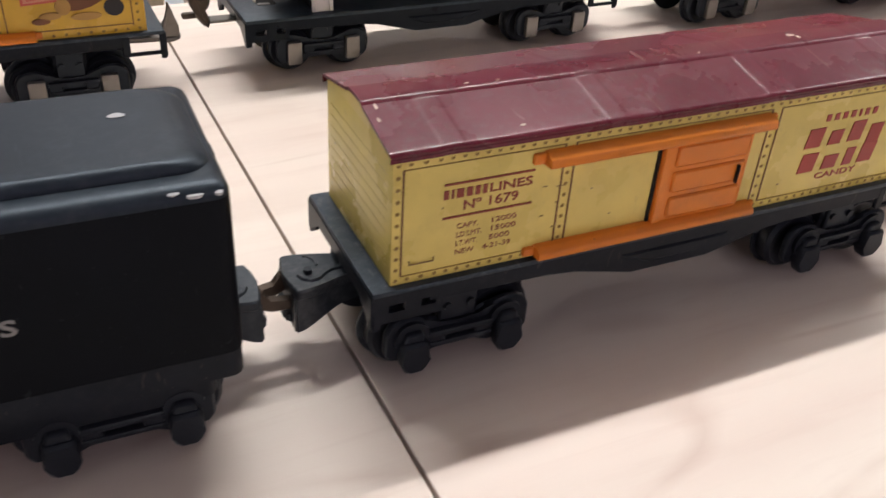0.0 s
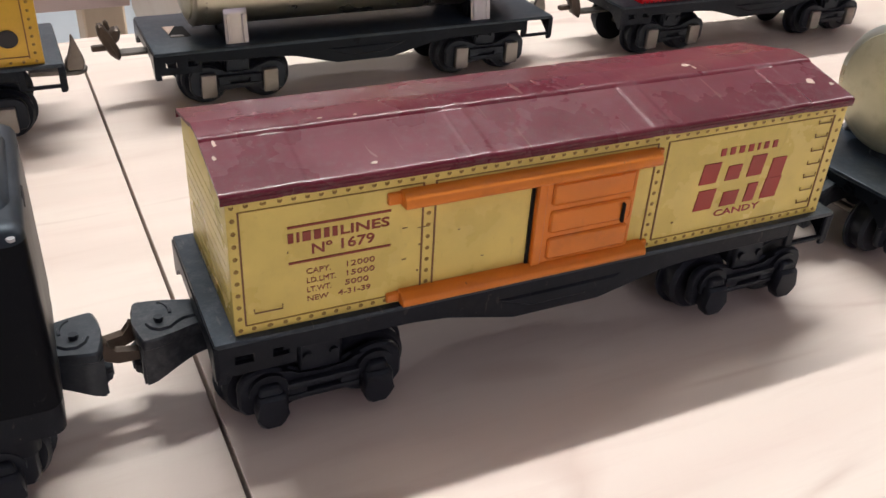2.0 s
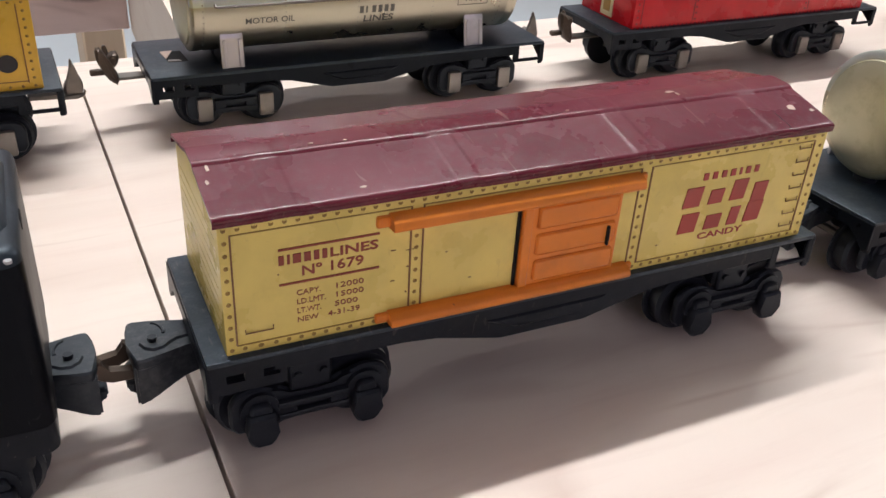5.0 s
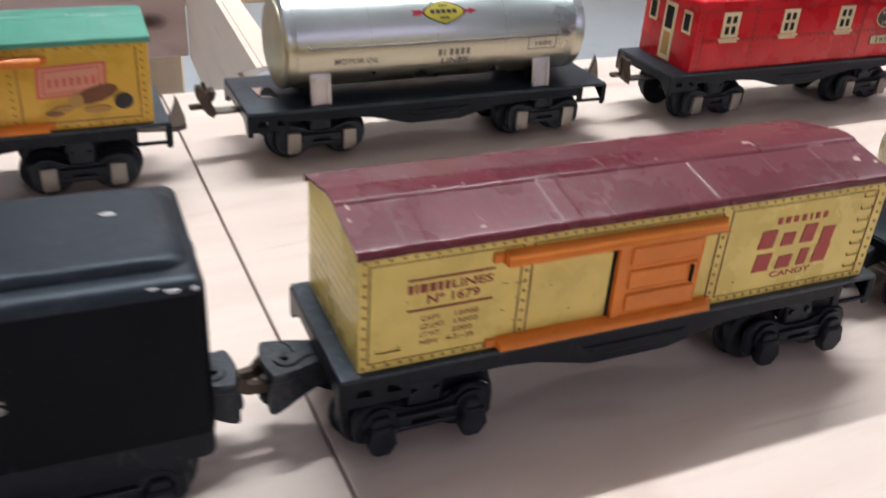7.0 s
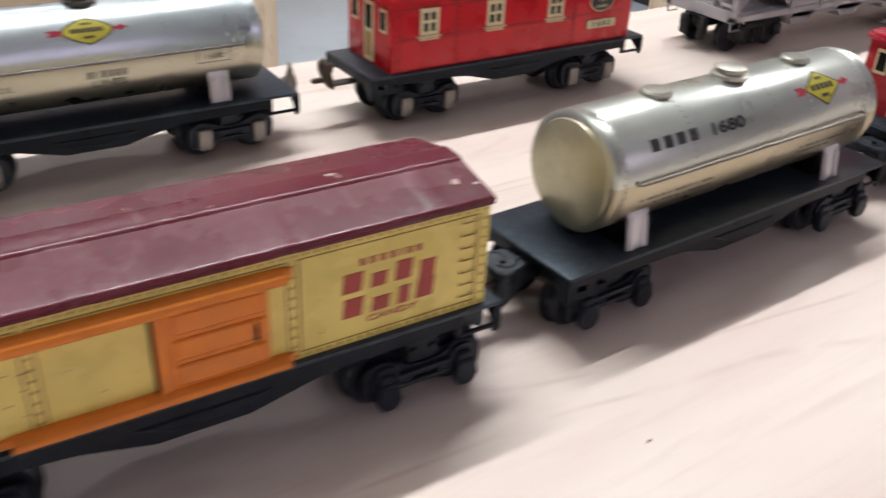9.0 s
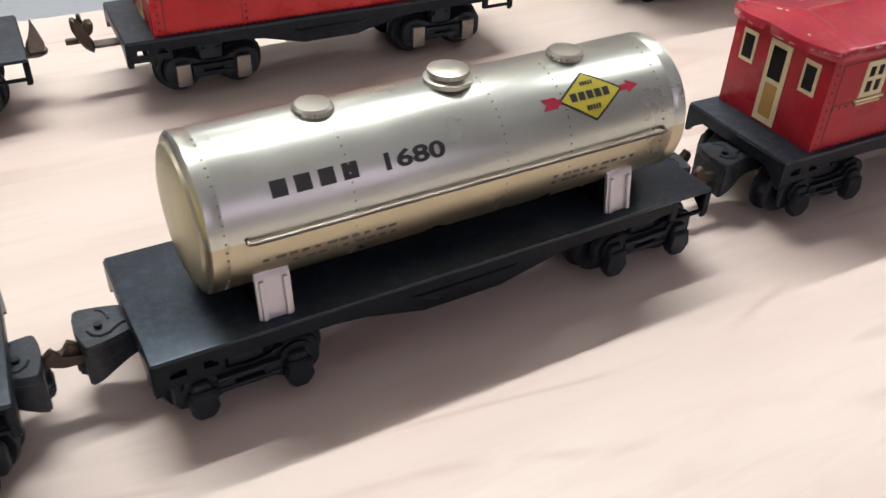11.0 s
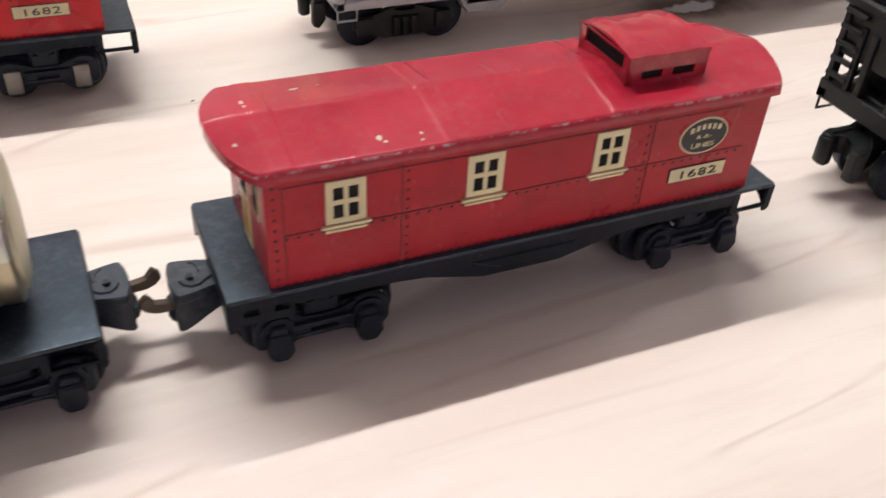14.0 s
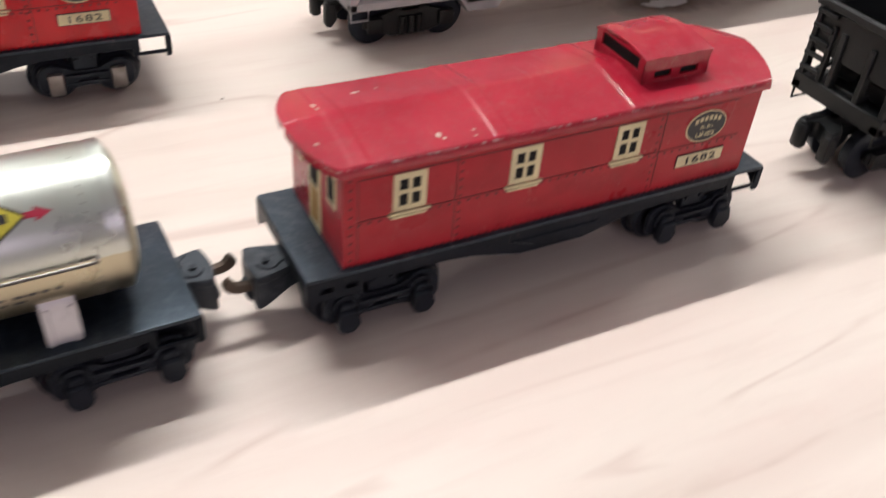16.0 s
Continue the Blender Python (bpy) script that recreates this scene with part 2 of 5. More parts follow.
# lighter, bluer than TENDER_BLACK: ceiling sheen put into the colour, plus dust
TENDER_TOP = paint("sheen_dusty_tender_top", (0.0135, 0.0185, 0.0255), 0.40, spec=0.32, tint=(0.68, 0.85, 1.0), scratch=0.08, var=0.35, dirt=(0.060, 0.073, 0.090), dirt_amt=0.8, dirt_scale=15,
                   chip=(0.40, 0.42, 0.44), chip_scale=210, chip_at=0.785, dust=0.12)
TRUCK_BLACK = paint("black_truck_metal", (0.0165, 0.0188, 0.0245), 0.35, spec=0.28, tint=(0.7, 0.86, 1.0), var=0.3, dirt=(0.020, 0.022, 0.028), dirt_amt=0.45, bump=0.15)
COUPLER_GREY = paint("dark_grey_coupler_steel", (0.027, 0.036, 0.046), 0.48, metal=0.35, var=0.25, dirt=(0.020, 0.023, 0.028), dirt_amt=0.5, bump=0.15, dust=0.35)
HOOK_BROWN = paint("brown_oxidised_hook", (0.095, 0.070, 0.052), 0.45, metal=0.5, var=0.4, dirt=(0.06, 0.045, 0.035), dirt_amt=0.5, bump=0.15)
TARNISH = paint("tarnished_steel", (0.20, 0.185, 0.165), 0.42, metal=0.85, var=0.35, dirt=(0.08, 0.06, 0.04), dirt_amt=0.5)
NICKEL = paint("worn_nickel", (0.27, 0.255, 0.235), 0.42, metal=0.7, var=0.25, dirt=(0.10, 0.08, 0.06), dirt_amt=0.6)
# both tanks turn darker and warmer below handrail height
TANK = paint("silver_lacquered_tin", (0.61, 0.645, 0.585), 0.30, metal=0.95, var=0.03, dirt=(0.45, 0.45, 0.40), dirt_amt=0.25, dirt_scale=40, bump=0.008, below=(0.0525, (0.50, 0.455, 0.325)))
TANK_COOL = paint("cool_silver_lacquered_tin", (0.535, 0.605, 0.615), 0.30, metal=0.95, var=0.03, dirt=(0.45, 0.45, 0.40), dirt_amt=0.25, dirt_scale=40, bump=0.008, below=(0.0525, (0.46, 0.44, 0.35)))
TANK_END = paint("dull_silver_tank_end", (0.46, 0.44, 0.32), 0.40, metal=0.8, var=0.12, dirt=(0.22, 0.20, 0.12), dirt_amt=0.5)
CAP_SILVER = paint("silver_dome_cap", (0.45, 0.45, 0.39), 0.36, metal=0.85, var=0.1, dirt=(0.2, 0.17, 0.12), dirt_amt=0.5)
CAP_RUST = paint("rusty_dome_cap", (0.26, 0.10, 0.075), 0.45, metal=0.4, var=0.25)
CAP_DARK = paint("tarnished_dome_cap", (0.11, 0.105, 0.09), 0.4, metal=0.7, var=0.25)
TAB_WHITE = paint("silver_saddle_strap", (0.60, 0.59, 0.62), 0.34, metal=0.55, var=0.06)
INK_BROWN = plain("brown_ink", (0.26, 0.045, 0.025))
INK_RED = plain("brick_red_ink", (0.37, 0.052, 0.040))
INK_LINE = plain("umber_line_ink", (0.20, 0.10, 0.035))
BOARD_LINE = plain("faded_ochre_line_ink", (0.55, 0.42, 0.10))
RIVET_GOLD = plain("ochre_rivet_ink", (0.30, 0.19, 0.04))
INK_BLACK = plain("black_ink", (0.02, 0.02, 0.022))
INK_GREY = plain("dark_grey_ink", (0.10, 0.10, 0.09))
CREAM = plain("cream_ink", (0.74, 0.66, 0.40))
RIVET_STEEL = plain("dull_steel_rivet", (0.33, 0.33, 0.29), 0.45, 0.6)
CHIP_CREAM = plain("bare_primer_chip", (0.58, 0.44, 0.36), 0.5)
MARK = plain("dark_wood_mark", (0.16, 0.11, 0.08), 0.6)
CHIP_PALE = plain("bare_metal_chip", (0.42, 0.43, 0.44), 0.45)
TENDER_INK = plain("silver_grey_ink", (0.27, 0.27, 0.26))
INK_DARKRED = plain("dark_red_line_ink", (0.095, 0.007, 0.009))
SIGN_YELLOW = plain("yellow_sign_ink", (0.50, 0.44, 0.05), 0.35)
SIGN_RED = plain("red_sign_ink", (0.36, 0.02, 0.05), 0.35)
LABEL_PINK = plain("faded_pink_label", (0.70, 0.32, 0.21))
LABEL_RED = plain("faded_red_border", (0.64, 0.13, 0.09))
CHOC = plain("chocolate_brown_ink", (0.17, 0.065, 0.025))
PEANUT = plain("tan_ink", (0.46, 0.27, 0.07))
# near-black slabs stand in for the shade within gaps, slots and openings
VOID = plain("unlit_inside_black", (0.004, 0.004, 0.004), 0.9)
HOPPER_GREY = paint("grey_plastic", (0.40, 0.40, 0.41), 0.42, var=0.05, dirt=(0.2, 0.19, 0.18), dirt_amt=0.3)
HOPPER_BLACK = paint("black_plastic", (0.0110, 0.0125, 0.0130), 0.40, spec=0.3, var=0.1, dirt=(0.035, 0.036, 0.035), dirt_amt=0.4)
# unseen walls, mauve added to tint the light they bounce into shadows
WALL = paint("pale_mauve_bounce_wall", (0.57, 0.51, 0.52), 0.7, var=0.04, dirt_amt=0.08, dirt_scale=2, fine=200)
CEILING = paint("white_ceiling_tile", (0.80, 0.79, 0.76), 0.8, var=0.03, dirt_amt=0.05, dirt_scale=3, fine=250)
VINYL = paint("pale_grey_floor", (0.64, 0.73, 0.79), 0.35, var=0.05, dirt=(0.46, 0.53, 0.57), dirt_amt=0.4, dirt_scale=3, fine=120)
PURPLE = paint("purple_plastic_bin", (0.075, 0.02, 0.13), 0.45, var=0.1, dirt_amt=0.1)
DARK_CABINET = paint("dark_cabinet_paint", (0.05, 0.045, 0.045), 0.5)
WHITE_METAL = paint("white_fixture_enamel", (0.75, 0.75, 0.73), 0.4)

# ---- mesh helpers ----


def mesh_of(name, bm, material, smooth=False, sharp=38):
    bmesh.ops.recalc_face_normals(bm, faces=bm.faces)
    me = bpy.data.meshes.new(name)
    bm.to_mesh(me)
    bm.free()
    me.materials.append(material)
    if smooth:
        me.shade_smooth()
        me.set_sharp_from_angle(angle=radians(sharp))
    return me


def part(name, bm, material, parent, label="", smooth=True, kind="", sharp=38):
    """Links a bmesh as one mesh object under a thing or under a part."""
    ob = new(name, mesh_of(name, bm, material, smooth, sharp))
    ob.parent = parent
    return tagged(ob, label, "", "", kind)


def thing(name, m, label, category, group="", kind=""):
    ob = new(name)
    ob.empty_display_size = 0.02
    ob.matrix_world = m
    return tagged(ob, label, category, group, kind)


def solid(name, bm, material, label, category="", kind="structure", group="", smooth=False):
    return tagged(new(name, mesh_of(name, bm, material, smooth)), label, category, group, kind)


def box(bm, x0, x1, y0, y1, z0, z1, bevel=0.0, seg=1):
    made = bmesh.ops.create_cube(bm, size=1.0)["verts"]
    for v in made:
        v.co = Vector(((x0 + x1) / 2 + v.co.x * (x1 - x0), (y0 + y1) / 2 + v.co.y * (y1 - y0), (z0 + z1) / 2 + v.co.z * (z1 - z0)))
    if bevel:
        edges = list({e for v in made for e in v.link_edges})
        bmesh.ops.bevel(bm, geom=edges, offset=bevel, segments=seg, affect="EDGES", profile=0.6)
    return bm


def prism(bm, pts, axis, a, b, bevel=0.0):
    """A polygon of (u, v) pulled from a to b along an axis: x gives (y, z), y gives (x, z), z gives (x, y)."""
    def place(u, v, w):
        return {"x": (w, u, v), "y": (u, w, v), "z": (u, v, w)}[axis]
    lo = [bm.verts.new(place(u, v, a)) for u, v in pts]
    hi = [bm.verts.new(place(u, v, b)) for u, v in pts]
    n = len(pts)
    faces = [bm.faces.new(lo[::-1]), bm.faces.new(hi)]
    for i in range(n):
        faces.append(bm.faces.new((lo[i], lo[(i + 1) % n], hi[(i + 1) % n], hi[i])))
    if bevel:
        bmesh.ops.bevel(bm, geom=list({e for f in faces for e in f.edges}), offset=bevel, segments=1, affect="EDGES")
    return bm


def cyl(bm, p, q, r, seg=16, r2=None):
    p, q = Vector(p), Vector(q)
    turn = (q - p).to_track_quat("Z", "Y").to_matrix().to_4x4()
    bmesh.ops.create_cone(bm, cap_ends=True, segments=seg, radius1=r, radius2=r if r2 is None else r2, depth=(q - p).length,
                          matrix=Matrix.Translation((p + q) / 2) @ turn)
    return bm


def lathe(bm, profile, centre, axis="z", seg=32):
    """Turns (radius, height) pairs round an axis through centre."""
    rings = []
    for r, h in profile:
        ring = []
        for i in range(seg):
            a = 2 * math.pi * i / seg
            u, v = r * math.cos(a), r * math.sin(a)
            off = {"z": (u, v, h), "x": (h, u, v), "y": (u, h, v)}[axis]
            ring.append(bm.verts.new(Vector(centre) + Vector(off)))
        rings.append(ring)
    for a, b in zip(rings, rings[1:]):
        for i in range(seg):
            bm.faces.new((a[i], a[(i + 1) % seg], b[(i + 1) % seg], b[i]))
    bm.faces.new(rings[0][::-1])
    bm.faces.new(rings[-1])
    return bm


def tube(bm, pts, r, seg=8):
    """A round wire along points."""
    pts = [Vector(p) for p in pts]
    rings = []
    for i, p in enumerate(pts):
        d = (pts[min(i + 1, len(pts) - 1)] - pts[max(i - 1, 0)]).normalized()
        side = d.cross(Vector((0.01, 0.02, 1))).normalized()
        up = side.cross(d).normalized()
        rings.append([bm.verts.new(p + r * (math.cos(2 * math.pi * k / seg) * side + math.sin(2 * math.pi * k / seg) * up)) for k in range(seg)])
    for a, b in zip(rings, rings[1:]):
        for k in range(seg):
            bm.faces.new((a[k], a[(k + 1) % seg], b[(k + 1) % seg], b[k]))
    bm.faces.new(rings[0][::-1])
    bm.faces.new(rings[-1])
    return bm


def loft(bm, sections, bevel=0.0):
    """Rectangles (x, y0, y1, z0, z1) joined along x."""
    rows = [[bm.verts.new(c) for c in ((x, y0, z0), (x, y1, z0), (x, y1, z1), (x, y0, z1))] for x, y0, y1, z0, z1 in sections]
    faces = [bm.faces.new(rows[0][::-1]), bm.faces.new(rows[-1])]
    for a, b in zip(rows, rows[1:]):
        for k in range(4):
            faces.append(bm.faces.new((a[k], a[(k + 1) % 4], b[(k + 1) % 4], b[k])))
    if bevel:
        bmesh.ops.bevel(bm, geom=list({e for f in faces for e in f.edges}), offset=bevel, segments=2, affect="EDGES")
    return bm


def sheet(bm, grid, thick):
    """A bent sheet from a grid of points, with thickness below."""
    top = [[bm.verts.new(p) for p in row] for row in grid]
    low = [[bm.verts.new((p[0], p[1], p[2] - thick)) for p in row] for row in grid]
    n, m = len(grid), len(grid[0])
    for i in range(n - 1):
        for j in range(m - 1):
            bm.faces.new((top[i][j], top[i + 1][j], top[i + 1][j + 1], top[i][j + 1]))
            bm.faces.new((low[i][j], low[i][j + 1], low[i + 1][j + 1], low[i + 1][j]))
    for i in range(n - 1):
        bm.faces.new((top[i][0], low[i][0], low[i + 1][0], top[i + 1][0]))
        bm.faces.new((top[i][-1], top[i + 1][-1], low[i + 1][-1], low[i][-1]))
    for j in range(m - 1):
        bm.faces.new((top[0][j], top[0][j + 1], low[0][j + 1], low[0][j]))
        bm.faces.new((top[-1][j], low[-1][j], low[-1][j + 1], top[-1][j + 1]))
    return bm


def dots(bm, places, r, normal="y", flat=0.45):
    """Low domed rivet heads; places on a side wall, domed towards -y (or -x, +z)."""
    seg = 8
    for x, y, z in places:
        rim, mid = [], []
        for i in range(seg):
            a = 2 * math.pi * i / seg
            u, v = math.cos(a), math.sin(a)
            for ring, k, h in ((rim, 1.0, 0.0), (mid, 0.6, flat * 0.75)):
                off = {"y": (u * r * k, -h * r, v * r * k), "x": (-h * r, u * r * k, v * r * k), "z": (u * r * k, v * r * k, h * r)}[normal]
                ring.append(bm.verts.new((x + off[0], y + off[1], z + off[2])))
        tip = bm.verts.new((x, y - flat * r, z) if normal == "y" else (x - flat * r, y, z) if normal == "x" else (x, y, z + flat * r))
        for i in range(seg):
            j = (i + 1) % seg
            bm.faces.new((rim[i], rim[j], mid[j], mid[i]))
            bm.faces.new((mid[i], mid[j], tip))
    return bm


def lettering(words, x, y, z, height, material, parent, width=None, slant=0.0, name="lettering", align="LEFT", raised=0.00012, spacing=1.0, bold=0.0):
    """Printed words on a side wall that faces -y, baseline at z."""
    cu = bpy.data.curves.new(name, "FONT")
    cu.body, cu.size, cu.extrude, cu.shear, cu.align_x = words, height * 1.40, raised, slant, align
    cu.space_character, cu.offset, cu.resolution_u = spacing, bold, 3
    tmp = new(name, cu)
    me = bpy.data.meshes.new_from_object(tmp.evaluated_get(bpy.context.evaluated_depsgraph_get()))
    bpy.data.objects.remove(tmp)
    bpy.data.curves.remove(cu)
    xs = [v.co.x for v in me.vertices]
    k = 1.0
    if width:
        k = width / (max(xs) - min(xs))
    me.transform(Matrix.Translation((x, y, z)) @ Matrix.Rotation(radians(90), 4, "X") @ Matrix.Diagonal((k, 1, 1, 1)))
    me.materials.clear()
    me.materials.append(material)
    ob = new(name, me)
    ob.parent = parent
    return ob


def ink(bm, x0, x1, z0, z1, y, depth=0.00022):
    """A printed stroke on a side wall that faces -y."""
    return box(bm, x0, x1, y - depth, y + 0.0002, z0, z1)


def blocks(x, z, widths, height, gap, y, mat, parent, label=""):
    """A row of plain letter-sized bars."""
    for w in widths:
        part("printed_bar", ink(bmesh.new(), x, x + w, z, z + height, y), mat, parent, label)
        x += w + gap


def chip(parent, x, y, z, rx, ry, slope, mat, label):
    """A thin uneven flake of bare metal on a roof; slope is the rise of z with y."""
    bm = bmesh.new()
    ring = []
    for k in range(11):
        u = rx * math.cos(0.571 * k) * (1 + 0.22 * math.sin(2.3 * k + x * 900))
        v = ry * math.sin(0.571 * k) * (1 + 0.22 * math.cos(1.7 * k + x * 700))
        ring.append((x + u, y + v, z + 0.00012 + v * slope))
    low = [bm.verts.new((p[0], p[1], p[2] - 0.0004)) for p in ring]
    top = [bm.verts.new(p) for p in ring]
    bm.faces.new(top)
    bm.faces.new(low[::-1])
    for k in range(11):
        bm.faces.new((low[k], low[(k + 1) % 11], top[(k + 1) % 11], top[k]))
    return part("paint_chip", bm, mat, parent, label, smooth=False)


# ---- running gear shared by the tin cars ----


def truck(car, cx, bright):
    """A four-wheel truck with cast side frames, journal boxes and flanged wheels, centred at cx."""
    gap = 0.0128 if bright else 0.0130
    bm = bmesh.new()
    box(bm, cx - 0.0060, cx + 0.0060, -0.0188, 0.0188, 0.0160, 0.0240, 0.0008)
    cyl(bm, (cx, 0, 0.0235), (cx, 0, 0.0295), 0.004, 12)
    tr = part("truck", bm, TRUCK_BLACK, car, "black pressed-metal truck")
    half = [(0.0, 0.0152), (0.0058, 0.0152), (0.0076, 0.0162), (0.0098, 0.0180), (0.0128, 0.0189), (0.0162, 0.0186), (0.0186, 0.0174), (0.0200, 0.0150), (0.0200, 0.0085), (0.0184, 0.0062), (0.0094, 0.0060), (0.0076, 0.0084), (0.0, 0.0084)]
    outline = [(cx - u, v) for u, v in half[:0:-1]] + [(cx + u, v) for u, v in half[:-1]]
    for s in (-1, 1):
        bm = bmesh.new()
        prism(bm, outline, "y", *sorted((s * 0.0188, s * 0.0212)), 0.0006)
        part("side_frame", bm, TRUCK_BLACK, tr)
        bm = bmesh.new()
        for z0, z1 in ((0.0126, 0.0144), (0.0094, 0.0110)):
            box(bm, cx - 0.0088, cx + 0.0088, *sorted((s * 0.0208, s * 0.0230)), z0, z1, 0.0006, 2)
        for x0, x1 in ((cx - 0.0088, cx - 0.0040), (cx + 0.0040, cx + 0.0088)):
            box(bm, x0, x1, *sorted((s * 0.0208, s * 0.0226)), 0.0106, 0.0130, 0.0004)
        box(bm, cx - 0.0052, cx + 0.0052, *sorted((s * 0.0180, s * 0.0202)), 0.0148, 0.0250, 0.0006)
        for dx in (-0.0032, 0.0032):
            cyl(bm, (cx + dx, s * 0.0200, 0.0196), (cx + dx, s * 0.0211, 0.0196), 0.0011, 8)
        part("side_beam", bm, TRUCK_BLACK, tr)
        for dx in (-gap, gap):
            x = cx + dx
            bm = bmesh.new()
            if bright:
                box(bm, x - 0.0031, x + 0.0031, *sorted((s * 0.0210, s * 0.0238)), 0.0060, 0.0158, 0.0009, 2)
            else:
                cyl(bm, (x, s * 0.0206, 0.0132), (x, s * 0.0224, 0.0132), 0.0047, 18)
                prism(bm, [(x - 0.0036, 0.0134), (x + 0.0036, 0.0134), (x + 0.0038, 0.0080), (x + 0.0035, 0.0058), (x + 0.0019, 0.0040), (x - 0.0019, 0.0040), (x - 0.0035, 0.0058), (x - 0.0038, 0.0080)],
                      "y", *sorted((s * 0.0210, s * 0.0252)), 0.0008)
                prism(bm, [(x - 0.0030, 0.0126), (x + 0.0030, 0.0126), (x + 0.0022, 0.0158), (x - 0.0022, 0.0158)], "y", *sorted((s * 0.0212, s * 0.0240)), 0.0006)
            part("journal_box", bm, NICKEL if bright else TRUCK_BLACK, tr, "worn nickel journal box" if bright else "")
            bm = bmesh.new()
            yy = s * 0.0140
            tread = [(0.0015, -0.0030), (0.0062, -0.0022), (0.0086, -0.0028), (0.0096, -0.0016), (0.0093, 0.0024), (0.0084, 0.0030), (0.0015, 0.0030)]
            lathe(bm, tread if s < 0 else [(r, -h) for r, h in tread[::-1]], (x, yy, 0.0108), "y", 32)
            lathe(bm, [(0.0092, -0.0007), (0.0108, -0.0004), (0.0108, 0.0004), (0.0092, 0.0007)], (x, yy - s * 0.0031, 0.0108), "y", 32)
            part("wheel", bm, TRUCK_BLACK, tr)
    for dx in (-gap, gap):
        part("axle", cyl(bmesh.new(), (cx + dx, -0.0215, 0.0108), (cx + dx, 0.0215, 0.0108), 0.0014, 8), TARNISH, tr)
    return tr


def box_coupler(car, end, s, y=0.0, reach=0.0175, dz=0.0):
    """A pressed box coupler that sticks out past a frame end by reach, towards s: flared hood, arched skirts with a tooth, jaw, barbed hook."""
    x = end + s * (reach - 0.0175)
    bm = bmesh.new()
    half = [(-0.0100, 0.0040), (0.0010, 0.0041), (0.0045, 0.0048), (0.0085, 0.0066), (0.0118, 0.0079), (0.0150, 0.0084), (0.0164, 0.0081)]
    nose = [(0.0173, 0.0045), (0.0176, 0.0), (0.0173, -0.0045)]
    plan = half + nose + [(u, -v) for u, v in reversed(half)]
    prism(bm, [(x + s * u, y + v) for u, v in plan], "z", 0.0200, 0.0229, 0.0005)
    skirt = [(-0.0100, 0.0037, 0.0142), (0.0010, 0.0038, 0.0134), (0.0045, 0.0045, 0.0130), (0.0085, 0.0063, 0.0123), (0.0118, 0.0076, 0.0113), (0.0148, 0.0079, 0.0098), (0.0170, 0.0075, 0.0092)]
    loft(bm, [(x + s * u, y - v, y + v, z, 0.0206) for u, v, z in skirt], 0.0006)
    bend = [(0.0008, -0.0012), (0.0036, -0.0016), (0.0062, -0.0018), (0.0082, -0.0030), (0.0098, -0.0044), (0.0118, -0.0047), (0.0134, -0.0036), (0.0142, -0.0016)]
    tube(bm, [(x + s * u, y + v, 0.0228) for u, v in bend], 0.0008, 6)
    arc = [(x + s * (0.0116 - 0.0030 * math.cos(a)), y + 0.0022 + 0.0040 * math.sin(a), 0.0228) for a in [0.15 * k - 0.3 for k in range(12)]]
    tube(bm, arc, 0.0005, 6)
    c = part("coupler", bm, COUPLER_GREY, car, "dark grey pressed-steel box coupler")
    bm = bmesh.new()
    loft(bm, [(x + s * 0.0140, y - 0.0050, y + 0.0058, 0.0104, 0.0150), (x + s * 0.0176, y - 0.0046, y + 0.0054, 0.0107, 0.0144), (x + s * 0.0188, y - 0.0032, y + 0.0040, 0.0112, 0.0136)], 0.0006)
    part("jaw", bm, COUPLER_GREY, c)
    bm = bmesh.new()
    cyl(bm, (x + s * 0.0116, y - 0.0010, 0.0226), (x + s * 0.0116, y - 0.0010, 0.0240), 0.0011, 8)
    part("rivet", bm, TRUCK_BLACK, c)
    bm = bmesh.new()
    tip = [(0.0130, 0.0150), (0.0218, 0.0152), (0.0246, 0.0164), (0.0262, 0.0182), (0.0262, 0.0198), (0.0252, 0.0210), (0.0236, 0.0220), (0.0235, 0.0202), (0.0222, 0.0184), (0.0130, 0.0176)]
    prism(bm, [(x + s * u, v) for u, v in tip], "y", y - 0.0012 + 0.0032 * s, y + 0.0012 + 0.0032 * s, 0.0004)
    part("hook", bm, HOOK_BROWN, c, "brown oxidised barbed hook")
    for piece in (c, *c.children):
        piece.data.transform(Matrix.Translation((0, 0, dz)))
    return c


